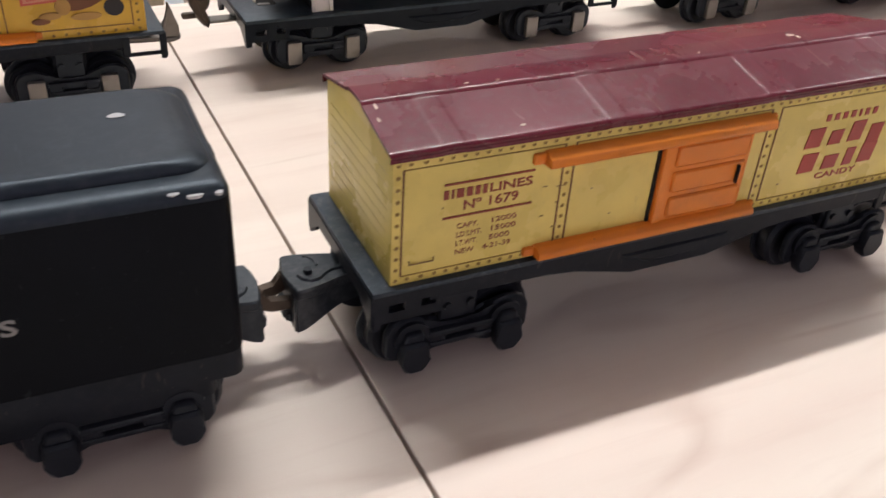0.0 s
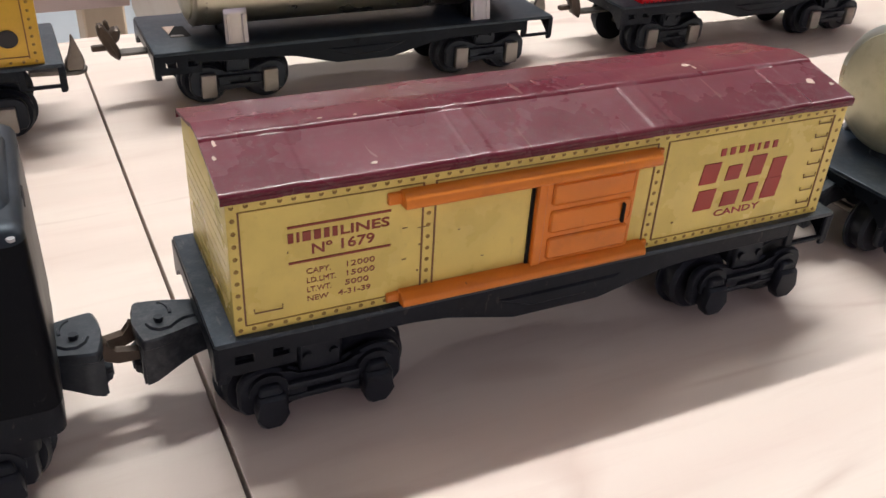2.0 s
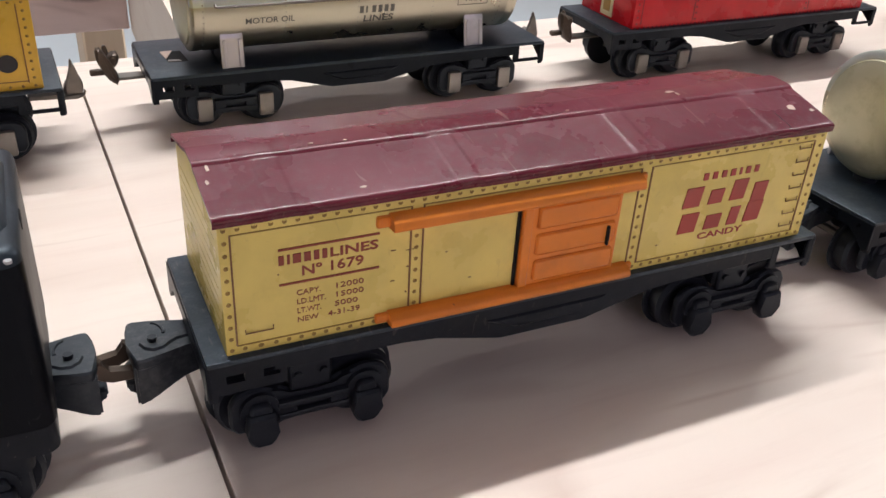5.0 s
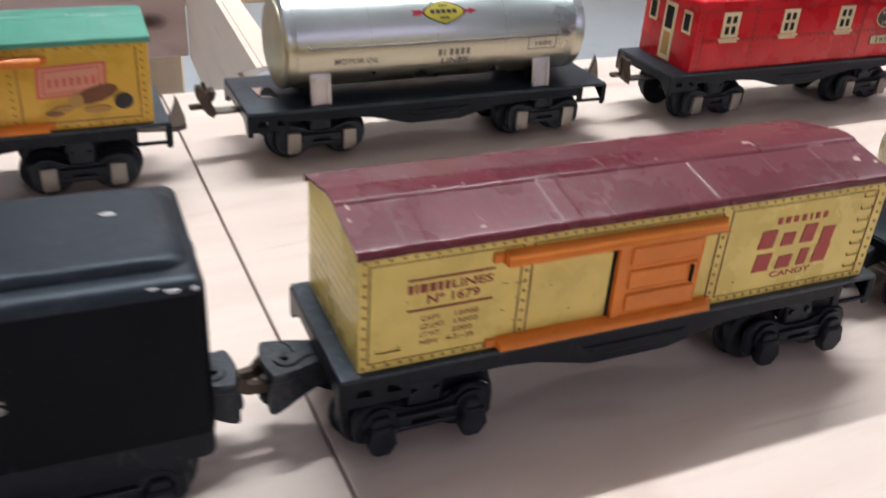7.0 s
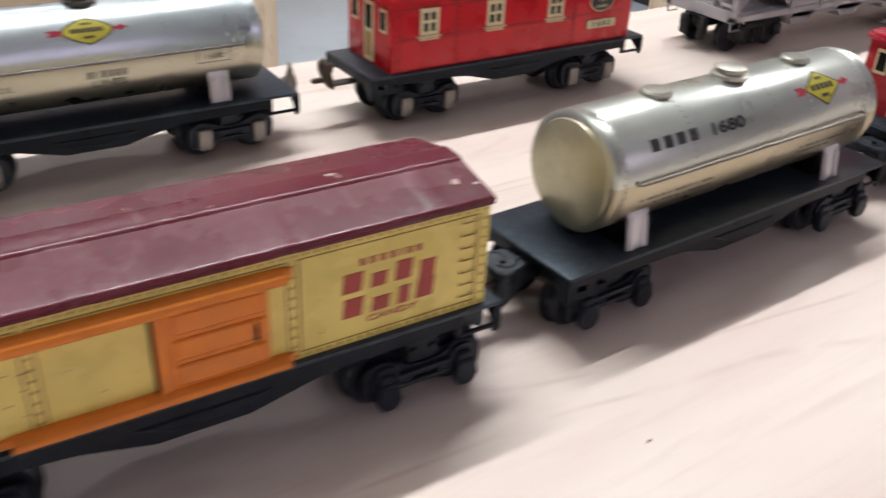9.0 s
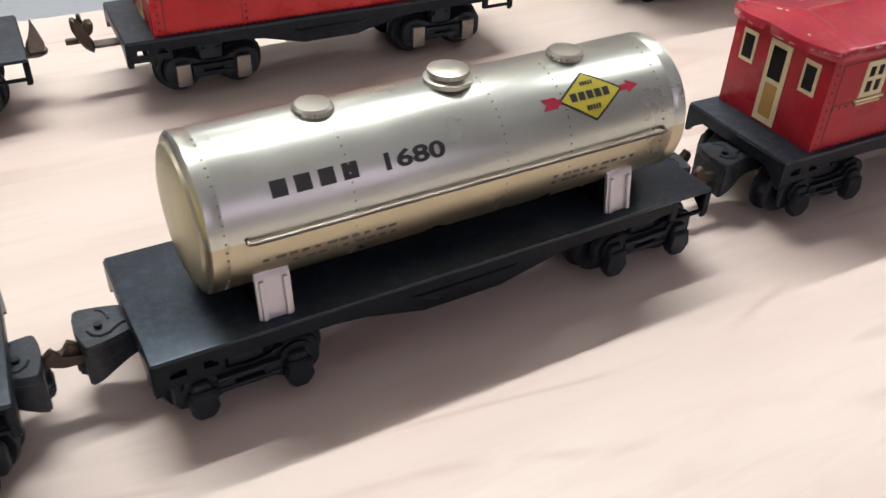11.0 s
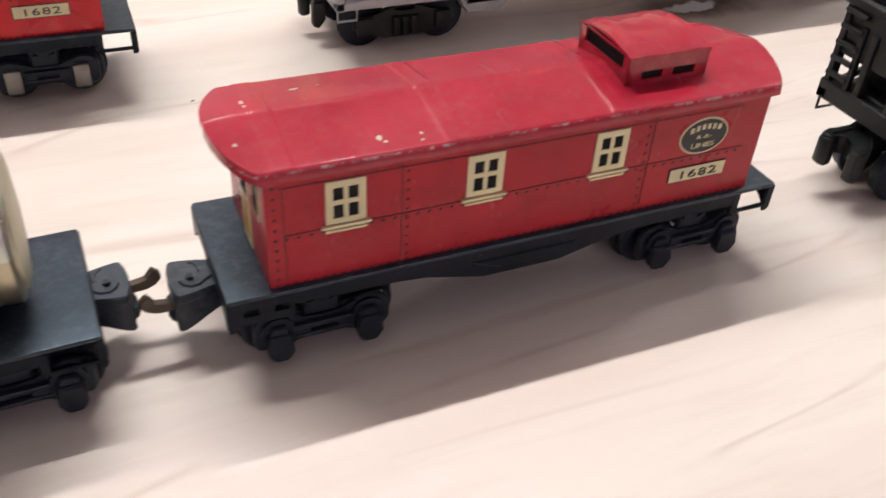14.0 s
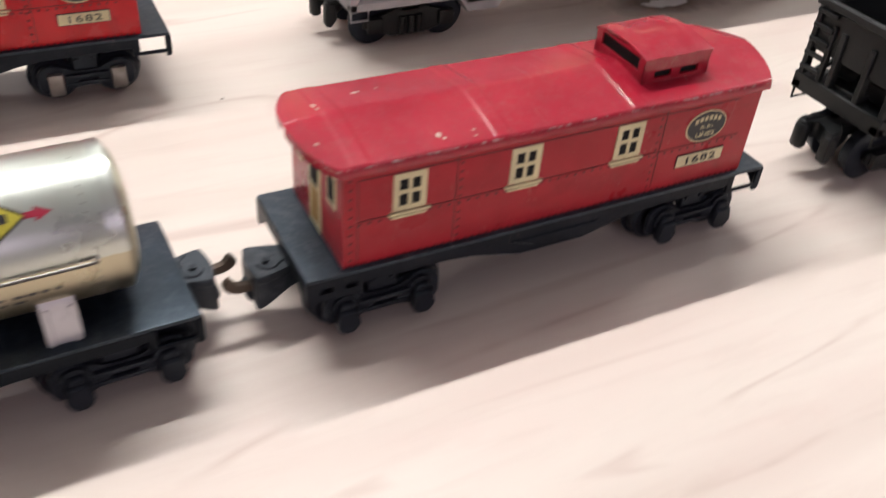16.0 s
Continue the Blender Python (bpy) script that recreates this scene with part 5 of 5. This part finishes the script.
def tender(m):
    car = thing("tender", m, "satin black toy locomotive tender with raised top deck", "toy tender", "front train cars")
    L, h = 0.150, 0.0252

    def plan(x0, x1, hw, r):
        pts = []
        for cx, cy, a0 in ((x1 - r, hw - r, 0), (x0 + r, hw - r, 90), (x0 + r, -hw + r, 180), (x1 - r, -hw + r, 270)):
            pts += [(cx + r * math.cos(radians(a0 + 15 * k)), cy + r * math.sin(radians(a0 + 15 * k))) for k in range(7)]
        return pts

    def block(x0, x1, hw, r, z0, z1, rounds, rear=1.0):
        """A rounded block whose top edge rolls over; rounds are (inset, drop) pairs from the wall inwards."""
        bm = bmesh.new()
        rings = [[bm.verts.new((*p, z0)) for p in plan(x0, x1, hw, r)]]
        for inset, drop in rounds:
            rings.append([bm.verts.new((*p, z1 - drop)) for p in plan(x0 + inset, x1 - inset * rear, hw - inset, max(0.0008, r - 0.5 * inset))])
        n = len(rings[0])
        for p, q in zip(rings, rings[1:]):
            for k in range(n):
                bm.faces.new((p[k], p[(k + 1) % n], q[(k + 1) % n], q[k]))
        bm.faces.new(rings[0][::-1])
        bm.faces.new(rings[-1])
        return bm

    roll = [(0.0, 0.0032), (0.0002, 0.0022), (0.0008, 0.0012), (0.0018, 0.0005), (0.0032, 0.0001), (0.0048, 0.0)]
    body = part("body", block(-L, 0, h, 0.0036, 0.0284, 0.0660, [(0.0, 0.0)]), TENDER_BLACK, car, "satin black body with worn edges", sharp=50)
    part("top_cover", block(-L, 0, h, 0.0036, 0.0660, 0.0692, roll, 0.8), TENDER_TOP, car, "dusty rolled-over top, overhead sheen in its colour", sharp=50)
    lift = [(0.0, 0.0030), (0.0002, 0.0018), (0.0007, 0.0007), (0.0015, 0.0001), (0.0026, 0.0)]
    part("top_deck", block(-L + 0.006, -0.0018, h - 0.0060, 0.0060, 0.0680, 0.0717, lift, 4.2), TENDER_TOP, car, "dusty raised top deck, overhead sheen in its colour", sharp=50)
    part("frame", block(-L + 0.001, -0.0003, h - 0.0003, 0.0030, 0.0215, 0.0281, [(0.0, 0.0)]), BLACK, car, sharp=50)
    part("under_pan", block(-L + 0.004, -0.0060, h - 0.0030, 0.0030, 0.0150, 0.0217, [(0.0, 0.0)]), BLACK, car, sharp=50)
    # bare chips along the top edge and on the deck
    for x, y, z, rx, ry in ((-0.0108, -h + 0.0010, 0.0680, 0.0018, 0.0005), (-0.0070, -h + 0.0004, 0.0674, 0.0026, 0.0004), (-0.0024, -h + 0.0004, 0.0674, 0.0012, 0.0005),
                            (-0.0168, 0.0046, 0.0717, 0.0028, 0.0016), (-0.0530, -0.0138, 0.0717, 0.0007, 0.0006), (-0.0552, -0.0128, 0.0717, 0.0006, 0.0007), (-0.0545, -0.0150, 0.0717, 0.0005, 0.0006), (-0.0620, -0.0152, 0.0717, 0.0007, 0.0007)):
        bm = bmesh.new()
        tilt = 0.45 if y < -0.015 else 0.0
        ring = []
        for k in range(10):
            u, v = 0.62 * rx * math.cos(0.628 * k) * (1 + 0.12 * math.sin(2 * k + x * 900)), 0.7 * ry * math.sin(0.628 * k) * (1 + 0.12 * math.cos(2 * k + x * 700))
            ring.append((x + u, y + v, z + 0.0002 + v * tilt))
        bm.faces.new([bm.verts.new(p) for p in ring])
        top = bmesh.ops.extrude_face_region(bm, geom=bm.faces[:])["geom"]
        for g in top:
            if isinstance(g, bmesh.types.BMVert):
                g.co.z -= 0.0006
        part("paint_chip", bm, CHIP_PALE, body, "pale bare chip in the paint", smooth=False)
    bm = bmesh.new()
    box(bm, -0.0020, 0.0002, -0.0080, -0.0030, 0.0640, 0.0668, 0.0003)
    part("slot", bm, VOID, body, "small dark slot")
    truck(car, -0.0270, False)
    truck(car, -L + 0.0270, False)
    box_coupler(car, -0.0005, 1, 0.004, 0.0098, 0.0012)
    lettering("LINES", -0.0662, -h, 0.0441, 0.0036, TENDER_INK, body, 0.0241, spacing=1.5, bold=0.00012)
    return car


# ---- hoppers ----


def knuckle_coupler(car, x, s, mat, dz=0.0):
    """A knuckle coupler: shank, flared head with a throat, a knuckle finger on one side and a jaw on the other."""
    bm = bmesh.new()
    box(bm, *sorted((x - s * 0.018, x + s * 0.004)), -0.0034, 0.0034, 0.0140 + dz, 0.0205 + dz, 0.0006)
    head = [(0.0, -0.0036), (0.0055, -0.0092), (0.0125, -0.0104), (0.0128, -0.0062), (0.0092, -0.0030), (0.0088, 0.0006), (0.0112, 0.0022), (0.0150, 0.0016), (0.0158, 0.0060), (0.0110, 0.0080), (0.0040, 0.0064), (0.0, 0.0036)]
    prism(bm, [(x + s * u, v) for u, v in head], "z", 0.0150 + dz, 0.0222 + dz, 0.0008)
    box(bm, *sorted((x + s * 0.0035, x + s * 0.0130)), 0.0030, 0.0044, 0.0220 + dz, 0.0230 + dz, 0.0003)
    prism(bm, [(x + s * 0.0080, 0.0205 + dz), (x + s * 0.0070, 0.0120 + dz), (x + s * 0.0105, 0.0078 + dz), (x + s * 0.0134, 0.0092 + dz), (x + s * 0.0132, 0.0205 + dz)], "y", -0.0106, -0.0062, 0.0006)
    c = part("coupler", bm, mat, car, "black knuckle coupler")
    bm = bmesh.new()
    prism(bm, [(x + s * 0.0112, 0.0012), (x + s * 0.0150, 0.0004), (x + s * 0.0166, 0.0024), (x + s * 0.0164, 0.0060), (x + s * 0.0140, 0.0076), (x + s * 0.0110, 0.0066)], "z", 0.0098 + dz, 0.0208 + dz, 0.0009)
    part("knuckle", bm, mat, c)
    return c


def plastic_truck(car, cx, w):
    bm = bmesh.new()
    for s in (-1, 1):
        y0, y1 = sorted((s * (w - 0.0030), s * w))
        prism(bm, [(cx - 0.0255, 0.0105), (cx - 0.0245, 0.0150), (cx - 0.0120, 0.0165), (cx - 0.0070, 0.0200), (cx + 0.0070, 0.0200), (cx + 0.0120, 0.0165), (cx + 0.0245, 0.0150),
                   (cx + 0.0255, 0.0105), (cx + 0.0200, 0.0085), (cx + 0.0100, 0.0045), (cx - 0.0100, 0.0045), (cx - 0.0200, 0.0085)], "y", y0, y1, 0.0008)
        y2, y3 = sorted((s * (w - 0.001), s * (w + 0.0022)))
        for dx in (-0.0195, 0.0195):
            box(bm, cx + dx - 0.0042, cx + dx + 0.0042, y2, y3, 0.0080, 0.0158, 0.0012, 2)
        for dx in (-0.0045, 0.0, 0.0045):
            cyl(bm, (cx + dx, s * (w + 0.0004), 0.0060), (cx + dx, s * (w + 0.0004), 0.0150), 0.0019, 8)
    box(bm, cx - 0.006, cx + 0.006, -w, w, 0.0165, 0.0225, 0.001)
    cyl(bm, (cx, 0, 0.0220), (cx, 0, 0.0310), 0.005, 12)
    tr = part("truck", bm, HOPPER_BLACK, car, "black plastic truck")
    for s in (-1, 1):
        for dx in (-0.0195, 0.0195):
            bm = bmesh.new()
            lathe(bm, [(0.002, -0.003), (0.0095, -0.003), (0.0118, -0.0024), (0.0118, -0.0012), (0.0106, -0.0006), (0.0104, 0.003), (0.007, 0.0022), (0.002, 0.003)], (cx + dx, s * (w - 0.0075), 0.0118), "y", 28)
            part("wheel", bm, TRUCK_BLACK, tr)
    return tr


def hopper(m, mat, label, L, w, top, group, sill=0.0270, truck_in=0.0350, reach=0.0090, ladders=(-1, 1), plate=0.020, posts=(-0.0095, 0.0095), lift=0.0):
    """Open hopper car: ribbed sides, sloped end sheets, braced ends with ladder, sills, chutes."""
    car = thing("hopper_car", m, label, "toy hopper car", group)
    bm = bmesh.new()
    e = 0.045                                     # open end length
    for s in (-1, 1):
        y0, y1 = sorted((s * w, s * (w - 0.0016)))
        prism(bm, [(-L / 2 + e * 0.04, top), (-L / 2 + e * 0.04, top - plate), (-L / 2 + e + 0.012, sill), (L / 2 - e - 0.012, sill), (L / 2 - e * 0.04, top - plate), (L / 2 - e * 0.04, top)], "y", y0, y1, 0.0002)
        box(bm, -L / 2 + e * 0.02, L / 2 - e * 0.02, *sorted((s * (w + 0.0014), s * (w - 0.002))), top - 0.0030, top + 0.0006, 0.0005)
    for s in (-1, 1):
        prism(bm, [(s * (L / 2 - e * 0.04), top - 0.021), (s * (L / 2 - e * 0.04), top), (s * (L / 2 - e * 0.04 - 0.0016), top), (s * (L / 2 - e * 0.04 - 0.0016), top - 0.022),
                   (s * (L / 2 - e - 0.030), sill - 0.002), (s * (L / 2 - e - 0.028), sill - 0.004)], "y", -w + 0.001, w - 0.001)
        box(bm, *sorted((s * (L / 2 - e * 0.04), s * (L / 2 - e * 0.04 + 0.0020))), -w - 0.0014, w + 0.0014, top - 0.0030, top + 0.0006, 0.0005)
    body = part("body", bm, mat, car, smooth=False)
    # sills and end platform
    for s in (-1, 1):
        part("side_sill", box(bmesh.new(), -L / 2, L / 2, *sorted((s * (w + 0.0008), s * (w - 0.0040))), sill - 0.0042, sill, 0.0005), mat, car)
        part("end_sill", box(bmesh.new(), *sorted((s * L / 2, s * (L / 2 - 0.004))), -w - 0.0008, w + 0.0008, sill - 0.0046, sill + 0.0030, 0.0005), mat, car)
        part("platform", box(bmesh.new(), *sorted((s * (L / 2 - 0.004), s * (L / 2 - e))), -w + 0.004, w - 0.004, sill - 0.0008, sill + 0.0010), mat, car)
    bm = bmesh.new()
    box(bm, -L / 2 + 0.004, L / 2 - 0.004, -0.006, 0.006, sill - 0.006, sill + 0.004, 0.0006)
    box(bm, -L / 2 + e + 0.020, L / 2 - e - 0.020, -w + 0.003, w - 0.003, sill - 0.0090, sill - 0.0040, 0.0004)
    part("centre_sill", bm, mat, car)
    # ribs
    n = 7
    for k in range(n):
        x = -L / 2 + e + 0.012 + (L - 2 * e - 0.024) * k / (n - 1)
        for s in (-1, 1):
            bm = bmesh.new()
            box(bm, x - 0.0016, x + 0.0016, *sorted((s * (w + 0.0016), s * (w - 0.001))), sill - 0.002, top - 0.002, 0.0004)
            part("rib", bm, mat, body)
    # end bracing and ladders
    for s in (-1, 1):
        for yy in (-w + 0.0015, *posts, w - 0.0015):
            bm = bmesh.new()
            box(bm, *sorted((s * (L / 2 - 0.0005), s * (L / 2 - 0.0045))), yy - 0.0013, yy + 0.0013, sill - 0.0030, top - 0.002 if abs(yy) > w - 0.003 else top - plate + 0.0030, 0.0004)
            part("post", bm, mat, car)
        for yy in (-1, 1):
            bm = bmesh.new()
            tube(bm, [(s * (L / 2 - 0.004), yy * (w - 0.002), sill + 0.001), (s * (L / 2 - e - 0.006), yy * (w - 0.002), top - 0.022)], 0.0015, 6)
            part("brace", bm, mat, car)
            if yy in ladders:
                for k in range(5):
                    bm = bmesh.new()
                    z = sill + 0.0062 + (top - sill - 0.0110) * k / 4
                    box(bm, *sorted((s * (L / 2 + 0.0004), s * (L / 2 - 0.0016))), *sorted((yy * (w - 0.0005), yy * (w - 0.0108))), z - 0.0009, z + 0.0009, 0.0003)
                    part("ladder_rung", bm, mat, car)
                bm = bmesh.new()
                box(bm, *sorted((s * (L / 2 - 0.0005), s * (L / 2 - 0.0030))), *sorted((yy * (w - 0.0096), yy * (w - 0.0118))), sill, top - plate + 0.004, 0.0003)
                part("ladder_rail", bm, mat, car)
            bm = bmesh.new()
            tube(bm, [(s * (L / 2 - 0.001), yy * (w - 0.001), sill - 0.004), (s * (L / 2 - 0.001), yy * (w - 0.001), sill - 0.0095), (s * (L / 2 - 0.010), yy * (w - 0.001), sill - 0.0095), (s * (L / 2 - 0.010), yy * (w - 0.001), sill - 0.004)], 0.0006, 6)
            part("stirrup_step", bm, mat, car)
        bm = bmesh.new()
        box(bm, *sorted((s * (L / 2 - 0.012), s * (L / 2 - 0.024))), -0.013, -0.002, sill + 0.001, sill + 0.009, 0.001)
        cyl(bm, (s * (L / 2 - 0.018), 0.004, sill + 0.005), (s * (L / 2 - 0.018), 0.016, sill + 0.005), 0.0042, 12)
        part("brake_gear", bm, mat, car)
    # discharge chutes
    for k in range(4):
        x = -L / 2 + e + 0.030 + (L - 2 * e - 0.060) * k / 3
        for s in (-1, 1):
            bm = bmesh.new()
            prism(bm, [(x - 0.016, sill - 0.003), (x + 0.016, sill - 0.003), (x + 0.009, sill - 0.0135), (x - 0.009, sill - 0.0135)], "y", *sorted((s * 0.006, s * (w - 0.003))), 0.0005)
            part("chute", bm, mat, car)
    plastic_truck(car, -L / 2 + truck_in, w - 0.006)
    plastic_truck(car, L / 2 - truck_in, w - 0.006)
    knuckle_coupler(car, -L / 2 - reach + 0.0166, -1, HOPPER_BLACK, lift)
    knuckle_coupler(car, L / 2 + reach - 0.0166, 1, HOPPER_BLACK, lift)
    return car

# ---- the room ----
X0, X1, Y0, Y1 = -2.6, 4.2, -2.6, 3.5
bm = bmesh.new()
box(bm, X0, X1, Y0, Y1, FLOOR_Z - 0.05, FLOOR_Z)
solid("floor", bm, VINYL, "pale grey vinyl floor of the room", "floor")
bm = bmesh.new()
box(bm, X0, X1, Y0, Y1, CEIL_Z, CEIL_Z + 0.05)
solid("ceiling", bm, CEILING, "white tiled ceiling with fluorescent strips", "ceiling")
for nm, dims in (("wall_north", (X0, X1, Y1, Y1 + 0.1)), ("wall_west", (X0 - 0.1, X0, Y0, Y1)), ("wall_east", (X1, X1 + 0.1, Y0, Y1))):
    bm = bmesh.new()
    box(bm, *dims, FLOOR_Z - 0.05, CEIL_Z + 0.05)
    solid(nm, bm, WALL, "plain pale mauve wall added to close the room", "wall")
xa, xb, za, zb = WIN_X - WIN_W / 2, WIN_X + WIN_W / 2, WIN_Z - WIN_H / 2, WIN_Z + WIN_H / 2
bm = bmesh.new()
for p0, p1, q0, q1 in ((X0, X1, FLOOR_Z - 0.05, za), (X0, X1, zb, CEIL_Z + 0.05), (X0, xa, za, zb), (xb, X1, za, zb)):
    box(bm, p0, p1, Y0 - 0.1, Y0, q0, q1)
solid("wall_south", bm, WALL, "plain pale painted wall with an added window opening", "wall")
# no known window here: added as an opening for the fill lamp
win = thing("window_1", pose(0, 0, 0), "wide white-framed window, unseen, added for the fill lamp", "window", kind="structure")
for p0, p1, q0, q1 in ((xa, xb, za, za + 0.04), (xa, xb, zb - 0.04, zb), (xa, xa + 0.04, za + 0.04, zb - 0.04), (xb - 0.04, xb, za + 0.04, zb - 0.04), (WIN_X - 0.02, WIN_X + 0.02, za + 0.04, zb - 0.04)):
    part("window_frame", box(bmesh.new(), p0, p1, Y0 - 0.09, Y0 - 0.05, q0, q1, 0.003), WHITE_METAL, win, smooth=False)
# housings, also for the added fill strip at y 2.6
for x, y, length, width, watts in STRIPS:
    fx = thing("ceiling_light", pose(x, y, CEIL_Z), "long white fluorescent strip light on the ceiling", "ceiling light", "ceiling strip lights")
    bm = bmesh.new()
    box(bm, -length / 2 - 0.03, length / 2 + 0.03, -width / 2 - 0.04, width / 2 + 0.04, -0.065, 0, 0.004)
    part("housing", bm, WHITE_METAL, fx)

# ---- the table ----
table = thing("table", pose(0, 0, 0), "pale maple plywood display table in two panels", "table")
bm = bmesh.new()
prism(bm, [(-0.0088, -0.75), (1.60, -0.75), (1.60, 0.295), (-0.0007, 0.295)], "z", -0.018, 0.0, 0.0002)
part("panel", bm, MAPLE, table, "pale maple panel with faint figure", smooth=False)
bm = bmesh.new()
prism(bm, [(-1.30, -0.75), (-0.0100, -0.75), (-0.0017, 0.292), (-1.30, 0.292)], "z", -0.018, -0.0002, 0.0002)
pan = part("panel", bm, MAPLE, table, "pale maple panel with dark streaks", smooth=False)
for yy in (-0.72, -0.22, 0.265):
    bm = bmesh.new()
    box(bm, -1.28, 1.58, yy - 0.018, yy + 0.018, -0.108, -0.0182, 0.002)
    part("rail", bm, PINE_Y, table)
for xx in (-1.2, 0.15, 1.5):
    for yy in (-0.68, 0.23):
        bm = bmesh.new()
        box(bm, xx - 0.045, xx + 0.045, yy - 0.019, yy + 0.019, FLOOR_Z, -0.108, 0.002)
        part("leg", bm, PINE, table)

for x, y, r, turn in ((0.1952, -0.0535, 0.0012, 0.2), (0.3900, -0.0743, 0.0014, 0.5), (0.4178, -0.0822, 0.0012, -0.2), (0.4305, 0.1650, 0.0010, 0.3)):
    bm = bmesh.new()
    ring = [(x + r * math.cos(0.785 * k) * math.cos(turn) - 0.35 * r * math.sin(0.785 * k) * math.sin(turn), y + r * math.cos(0.785 * k) * math.sin(turn) + 0.35 * r * math.sin(0.785 * k) * math.cos(turn)) for k in range(8)]
    prism(bm, ring, "z", -0.0004, 0.00015)
    part("mark", bm, MARK, table, "small dark mark in the wood", smooth=False)

# open bench frame behind the table
bench = thing("bench_frame", pose(0, 0, 0), "open wooden bench frame of plywood boards behind the table", "bench frame")
bm = bmesh.new()
box(bm, -1.10, 0.082, 0.700, 0.718, -0.110, -0.010, 0.001)
part("back_board", bm, BIRCH_PINK, bench, "rosy plywood board with a dark knot hole", smooth=False)
bm = bmesh.new()
prism(bm, [(0.709, -0.108), (0.709, -0.002), (0.334, -0.002), (0.408, -0.0295), (0.600, -0.106)], "x", 0.0435, 0.058, 0.0008)
prism(bm, [(0.709, -0.108), (0.709, -0.0025), (0.334, -0.0025), (0.408, -0.0295), (0.318, -0.0285), (0.318, -0.106)], "x", 0.040, 0.0434)
for v in bm.verts:
    v.co.x += 0.0180 + (v.co.y - 0.318) * 0.068
    v.co.z -= (v.co.y - 0.318) * 0.014
part("side_board", bm, PINE_Y, bench, "pale board with a splintered top edge", smooth=False)
for xx, yy in ((-1.05, 0.746), (0.060, 0.746)):
    bm = bmesh.new()
    box(bm, xx - 0.019, xx + 0.019, yy - 0.027, yy + 0.040, FLOOR_Z, -0.02, 0.002)
    part("leg", bm, PINE, bench)

# framing and stored things across the room
for x0, x1, y0, y1 in ((0.838, 0.868, 2.48, 2.57), (0.871, 0.926, 2.49, 2.53), (0.926, 0.964, 2.16, 2.25), (0.967, 1.072, 2.19, 2.23), (1.420, 1.440, 1.42, 1.51), (1.443, 1.526, 1.43, 1.47), (1.597, 1.671, 1.24, 1.28), (2.700, 2.785, 2.00, 2.04)):
    bm = bmesh.new()
    box(bm, x0, x1, y0, y1, FLOOR_Z, CEIL_Z, 0.003)
    solid("stud", bm, PINE, "upright pine stud between floor and ceiling", "wooden stud", "thing", "pine studs")
far_bench = thing("wooden_bench", pose(0, 0, 0), "brown wooden bench front against the far wall", "bench")
for x0, x1 in ((0.10, 0.935), (0.940, 1.90), (1.905, 2.69)):
    part("front_board", box(bmesh.new(), x0, x1, 3.31, 3.45, FLOOR_Z + 0.085, 0.10, 0.004), BROWN_WOOD, far_bench, smooth=False)
part("kick_board", box(bmesh.new(), 0.10, 2.69, 3.30, 3.40, FLOOR_Z, FLOOR_Z + 0.083, 0.003), PINE_X, far_bench, "pale kick board at the floor", smooth=False)
part("end_board", box(bmesh.new(), 2.760, 2.785, 2.80, 3.26, FLOOR_Z, 0.10, 0.003), BROWN_WOOD, far_bench, smooth=False)
bm = bmesh.new()
box(bm, 2.745, 3.30, 2.10, 2.48, FLOOR_Z, 0.15, 0.006)
solid("cabinet", bm, DARK_CABINET, "dark cabinet behind an upright pine stud", "cabinet", "thing")
bm = bmesh.new()
prism(bm, [(3.14, FLOOR_Z), (3.60, FLOOR_Z), (3.66, -0.15), (3.09, -0.15)], "y", 2.52, 2.97, 0.01)
bin_box = thing("storage_bin", pose(0, 0, 0), "purple plastic storage bin on the floor", "bin")
part("tub", bm, PURPLE, bin_box, smooth=False)
part("rim", box(bmesh.new(), 3.075, 3.675, 2.505, 2.985, -0.165, -0.145, 0.006), PURPLE, bin_box, smooth=False)

# ---- the front train ----
tender(pose(-0.0349, 0.0172, 0, 0, 0, -2.3))
boxcar_front(pose(0.0828, 0.0180, 0, 0, 0, -1.7))
tank_car(pose(0.2904, 0.0215, 0, 0, 0, 1.97), "front train cars", "silver tin toy tank car with yellow diamond sign, black frame", False, "sign_right")
caboose(pose(0.5037, 0.0246, 0, 0, 0, 0.28), "front train cars", "worn red tin toy caboose with cream windows on a black frame", False, RED, RED_ROOF)
hopper(pose(0.7722, 0.0228, 0, 0, 0, 0), HOPPER_BLACK, "black plastic toy hopper car with open braced ends", 0.250, 0.0230, 0.0694, "front train cars",
       sill=0.0340, truck_in=0.0365, reach=0.0112, ladders=(1,), plate=0.0125, posts=(-0.0078, 0.0069), lift=0.0026)

# ---- the back train ----
boxcar_back(pose(-0.1042, 0.2029, 0, 0, 0, -1.0))
tank_car(pose(0.1088, 0.2102, 0, 0, 0, -1.07), "back train cars", "silver tin toy tank car with rusty caps on a black frame", True, "sign_middle")
caboose(pose(0.3264, 0.2028, 0, 0, 0, -0.77), "back train cars", "bright red tin toy caboose with cream windows on a black frame", True, RED_BRIGHT, RED_BRIGHT)
hopper(pose(0.6550, 0.2130, 0, 0, 0, 0), HOPPER_GREY, "long grey plastic toy hopper car with ribbed sides", 0.311, 0.0280, 0.0950, "back train cars")
